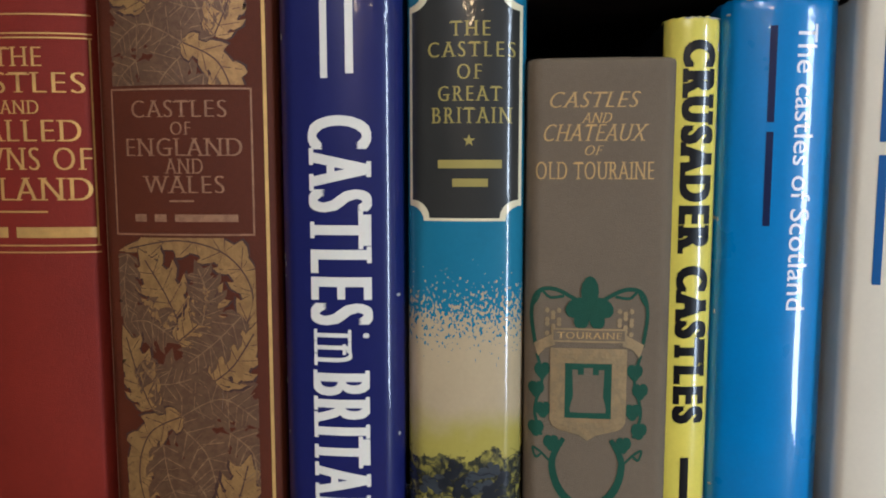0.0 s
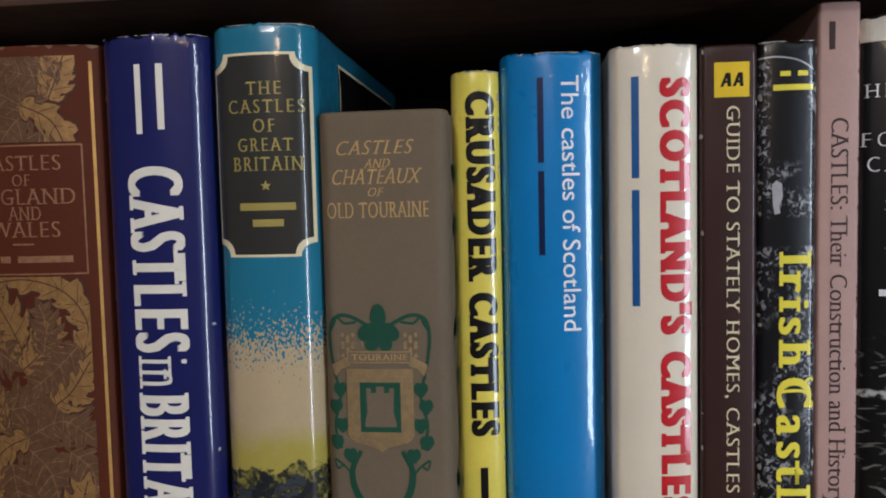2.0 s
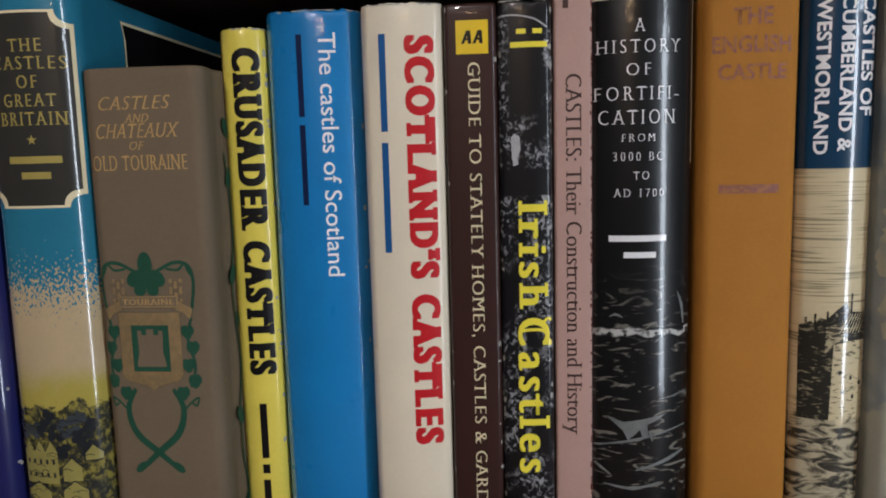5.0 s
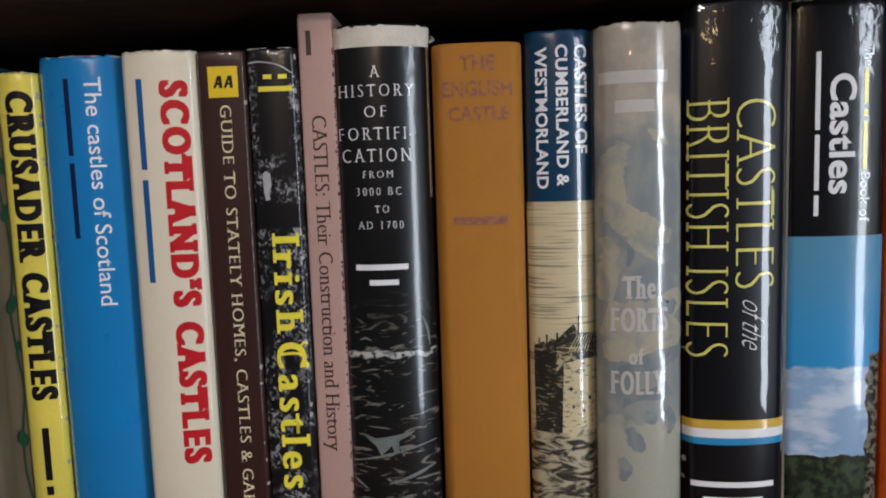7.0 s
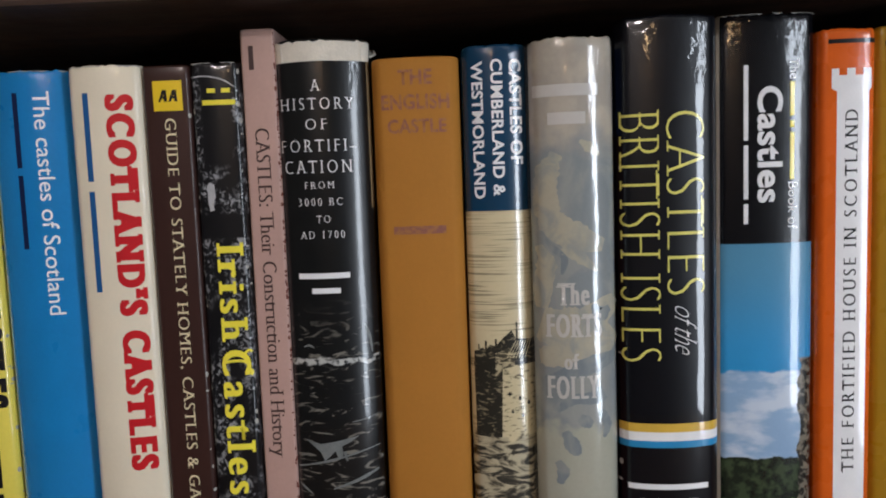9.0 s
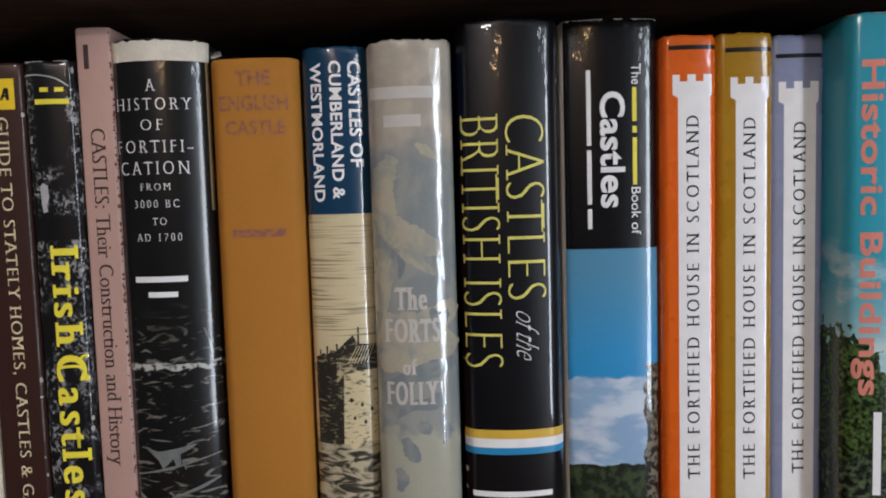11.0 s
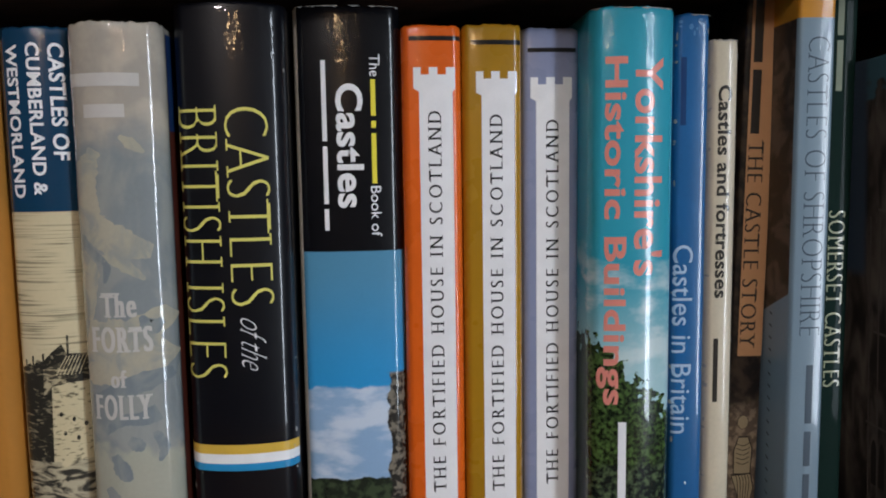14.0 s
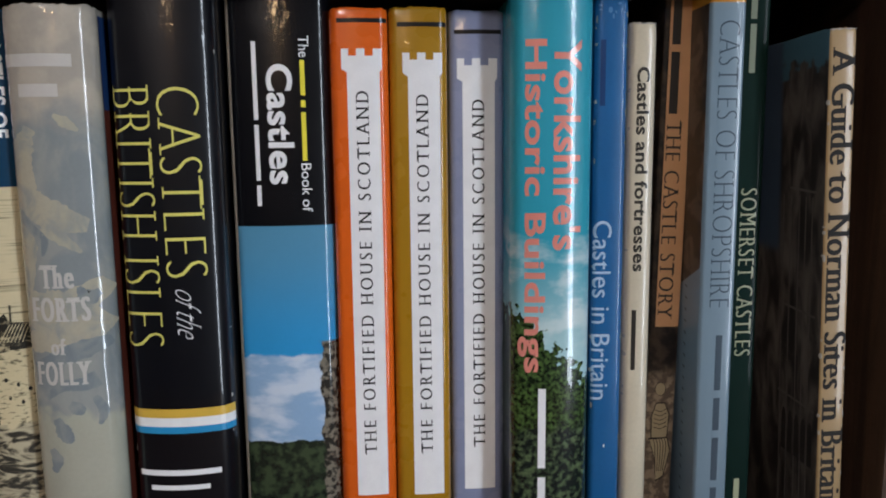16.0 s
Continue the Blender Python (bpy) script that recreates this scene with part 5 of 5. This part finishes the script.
# cream slim book
b = Book(0.5114, 0.5222, 0.2460, 1.2025, "slim cream book with bold dark sans title", jacket("cream_slim_cover", "#cfc5ae", 0.34, 0.5, 0.14, 0.15), 0.0012, 0.0022, 0.16, ragged=0.0004)
b.worn_sides(RUBBED, 6)
b.worn_head(RUBBED, 215)
dark_ink = ink("dark_grey_ink", "#35322e")
b.text("Castles and fortresses", -0.0027, 0.0024, 0.1196, 0.2005, dark_ink, "down", "bold")
b.bars(-0.0032, 0.0009, 0.0785, 0.1037, dark_ink, (7,), "down", small=0.28)

# brown pictorial paperback with a tan label
p = Paint("sepia_pictorial_card", 0.4, 0.3, coat_rough=0.2)
col = p.mix(p.step(p.noise(160, 4), 0.4, 0.62), "#1f1b1a", "#43382e")
sep_lo = p.step(p.op("ADD", p.z, p.mul(p.noise(70, 3), 0.012)), 0.081 + 0.006, 0.0688 + 0.006)
col = p.mix(sep_lo, col, p.mix(p.step(p.noise(240, 4), 0.45, 0.58), "#66594c", "#988874"))
b = Book(0.5212, 0.5335, 0.2490, 1.2195, "brown pictorial paperback with a long tan title label", p.done(p.worn(col, 0.15)), 0.0004, 0.001, 0.17, 0.0006, hard=False, lean=1.2)
x0, x1, z0, z1 = -0.0041, 0.0061, 0.0957, 0.2254
label_part = b.rect("title_label", x0, x1, z0, b.height - 0.0015, ink("label_tan", "#c99a70", 0.4, 0.3), "tan title label")
b.text("THE CASTLE STORY", -0.0035, 0.0026, 0.0989, 0.1801, dark_ink, "down", "serif").parent = label_part
b.bars(-0.0042, 0.0015, 0.1825, 0.2334, dark_ink, (6, 6), "down")
outline = ink("outline_ink", "#2a2522", 0.45, 0.2)
figure = ink("parchment_print", "#a5977a", 0.45, 0.2)
zh, zt, zl, zf = 0.0689, 0.061, 0.0478, 0.0288
shapes = ([ellipse(-0.0006, zh, 0.0021, 0.0027, 14)], [[(-0.0036, zt - 0.004), (-0.002, zt + 0.0016), (0.0016, zt + 0.0016), (0.0034, zt - 0.003), (0.003, zl), (-0.0034, zl)]],
          [[(-0.0042, zl - 0.001), (0.0032, zl - 0.0004), (0.0046, zl - 0.006), (0.0022, zf + 0.002), (-0.0008, zf), (-0.0016, zl - 0.009)]])
for poly in shapes:
    mx, mz = sum(x for x, _ in poly[0]) / len(poly[0]), sum(z for _, z in poly[0]) / len(poly[0])
    b.patch("printed_outline", [[(mx + (x - mx) * 1.12, mz + (z - mz) * 1.08) for x, z in poly[0]]], outline)
    b.patch("printed_shape", poly, figure, "plain parchment-coloured printed shape")
for k in range(5):
    b.patch("printed_line", strip(curve([(-0.0028 + 0.0012 * k, zl - 0.0005), (-0.0018 + 0.0012 * k, zl - 0.004), (-0.0012 + 0.0008 * k, zf + 0.004)], 5), 0.0003), outline)
    b.patch("printed_line", strip(curve([(-0.0028, zt - 0.001 - 0.0019 * k), (0, zt - 0.0018 - 0.0019 * k), (0.0026, zt - 0.0006 - 0.0019 * k)], 5), 0.0003), outline)

# pale blue book with a photograph on the cover
p = Paint("pale_blue_photo_cover", 0.34, 0.5, coat_rough=0.18)
photo = p.mix(p.step(p.noise(90, 5, (1, 1, 1), 0.8), 0.42, 0.6), "#1b1a19", "#4c443e")
zp = (0.0144, 0.1174)[1]
back = p.mul(p.step(p.x, -0.0064, -0.0066), p.step(p.y, 0.0018, 0.0022))
col = p.mix(p.mul(back, p.step(p.op("ADD", p.z, p.mul(p.y, 0.5)), zp + 0.006, zp + 0.0066)), "#788e9d", photo)
zo = 0.2221
col = p.mix(p.step(p.z, zo - 0.0002, zo + 0.0002), col, "#c98a2c")
b = Book(0.5363, 0.5500, 0.2310, 1.2190, "pale blue laminated book with dark photograph on its cover", p.done(p.worn(col, 0.06)), 0.0005, 0.0014, 0.175, 0.0008, hard=False)
slate_ink = ink("slate_ink", "#3a4a58")
b.text("CASTLES OF SHROPSHIRE", -0.0033, 0.0045, 0.1073, 0.2155, slate_ink, "down", "serif_light")
b.bars(-0.0013, 0.0035, -0.0024, 0.0962, slate_ink, (5, 3, 4, 8), "down", 0.9)
for i in range(22):
    zz = 0.012 + i * 0.0048
    if zz < zp:
        b.on_side("printed_mark", flat([[(0.0125, zz), (0.0145, zz + 0.0008), (0.0145, zz + 0.0016), (0.0125, zz + 0.0009)]]), slate_ink, -1)

# dark green book
green_cover = jacket("dark_green_cover", "#0d231e", 0.65, 0.04)
green_cover.node_tree.nodes["Principled BSDF"].inputs["Specular IOR Level"].default_value = 0.08
b = Book(0.5502, 0.5640, 0.2400, 1.2185, "dark green book with cream serif title", green_cover, 0.0005, 0.0014, 0.165, 0.0008, hard=False)
sage_ink = ink("sage_ink", "#9fa485")
b.text("SOMERSET CASTLES", -0.0021, 0.0044, 0.0849, 0.1529, sage_ink, "down", "serif")
b.bars(-0.0023, 0.0021, 0.1974, 0.2307, ink("dull_sage_ink", "#7d8672", 0.5, 0.1), (5, 7), "down", 0.9)
b.bars(-0.0009, 0.0035, 0.0117, 0.0323, sage_ink, (8,), "down", 0.9)

# cream-spined guide with a ruin photograph, leaning a little
p = Paint("ruin_photo_cover", 0.4, 0.35, coat_rough=0.2)
stone = p.mix(p.step(p.noise(130, 5, (1, 1, 0.35), 0.5), 0.36, 0.74), "#342f2c", "#786e64")
skyline = p.op("ADD", p.z, p.mul(p.op("SUBTRACT", p.noise(85, 4), 0.5), 0.05))
zk = (0.0284, 0.1994)[1]
stone = p.mix(p.step(skyline, zk - 0.002, zk + 0.002), stone, "#4f7482")
stone = p.mix(p.mul(p.step(p.y, 0.030, 0.034), p.step(p.z, zk - 0.075, zk - 0.07)), stone, "#4a5a6c")
b_mask = p.mul(p.step(p.x, -0.0040, -0.0042), p.step(p.y, 0.0006, 0.0009))
col = p.mix(b_mask, "#a88d66", stone)
b = Book(0.5820, 0.5922, 0.2200, 1.1965, "slim guidebook with cream spine and dark ruin photograph", p.done(p.worn(col, 0.1)), 0.0003, 0.001, 0.16, 0.0006, ragged=0.0004, hard=False, lean=-1.74)
b.worn_sides(RUBBED, 7)
b.worn_head(RUBBED, 242)
b.text("A Guide to Norman Sites in Britain", -b.h * 0.76, b.h * 0.92, 0.0272, 0.2047, ink("matt_black_ink", "#17130f", 0.75, 0.0), "down", "serif_mid")
ruin_dark, ruin_pale = ink("ruin_shadow", "#342f2c", 0.45, 0.25, 0.4), ink("ruin_stone", "#6a625b", 0.45, 0.25, 0.4)
for y in (0.0075, 0.0120, 0.0165, 0.0225, 0.0280):
    b.on_side("printed_shaft", flat(strip([(y, 0.012), (y + 0.0006, 0.085), (y + 0.0002, 0.150)], 0.0009)), ruin_pale, -1)
for z, lo, hi in ((0.104, 0.004, 0.026), (0.0665, 0.003, 0.030), (0.152, 0.005, 0.024)):
    b.on_side("printed_ledge", flat(strip([(lo, z), (hi, z + 0.001)], 0.0010)), ruin_pale, -1)
for k in range(5):
    y = 0.0055 + k * 0.0048
    arch = [(y - 0.0016, 0.043), (y + 0.0016, 0.043), (y + 0.0016, 0.058), (y + 0.0009, 0.0605), (y, 0.0615), (y - 0.0009, 0.0605), (y - 0.0016, 0.058)]
    b.on_side("printed_arch", flat([arch]), ruin_dark, -1, "dark printed arch")
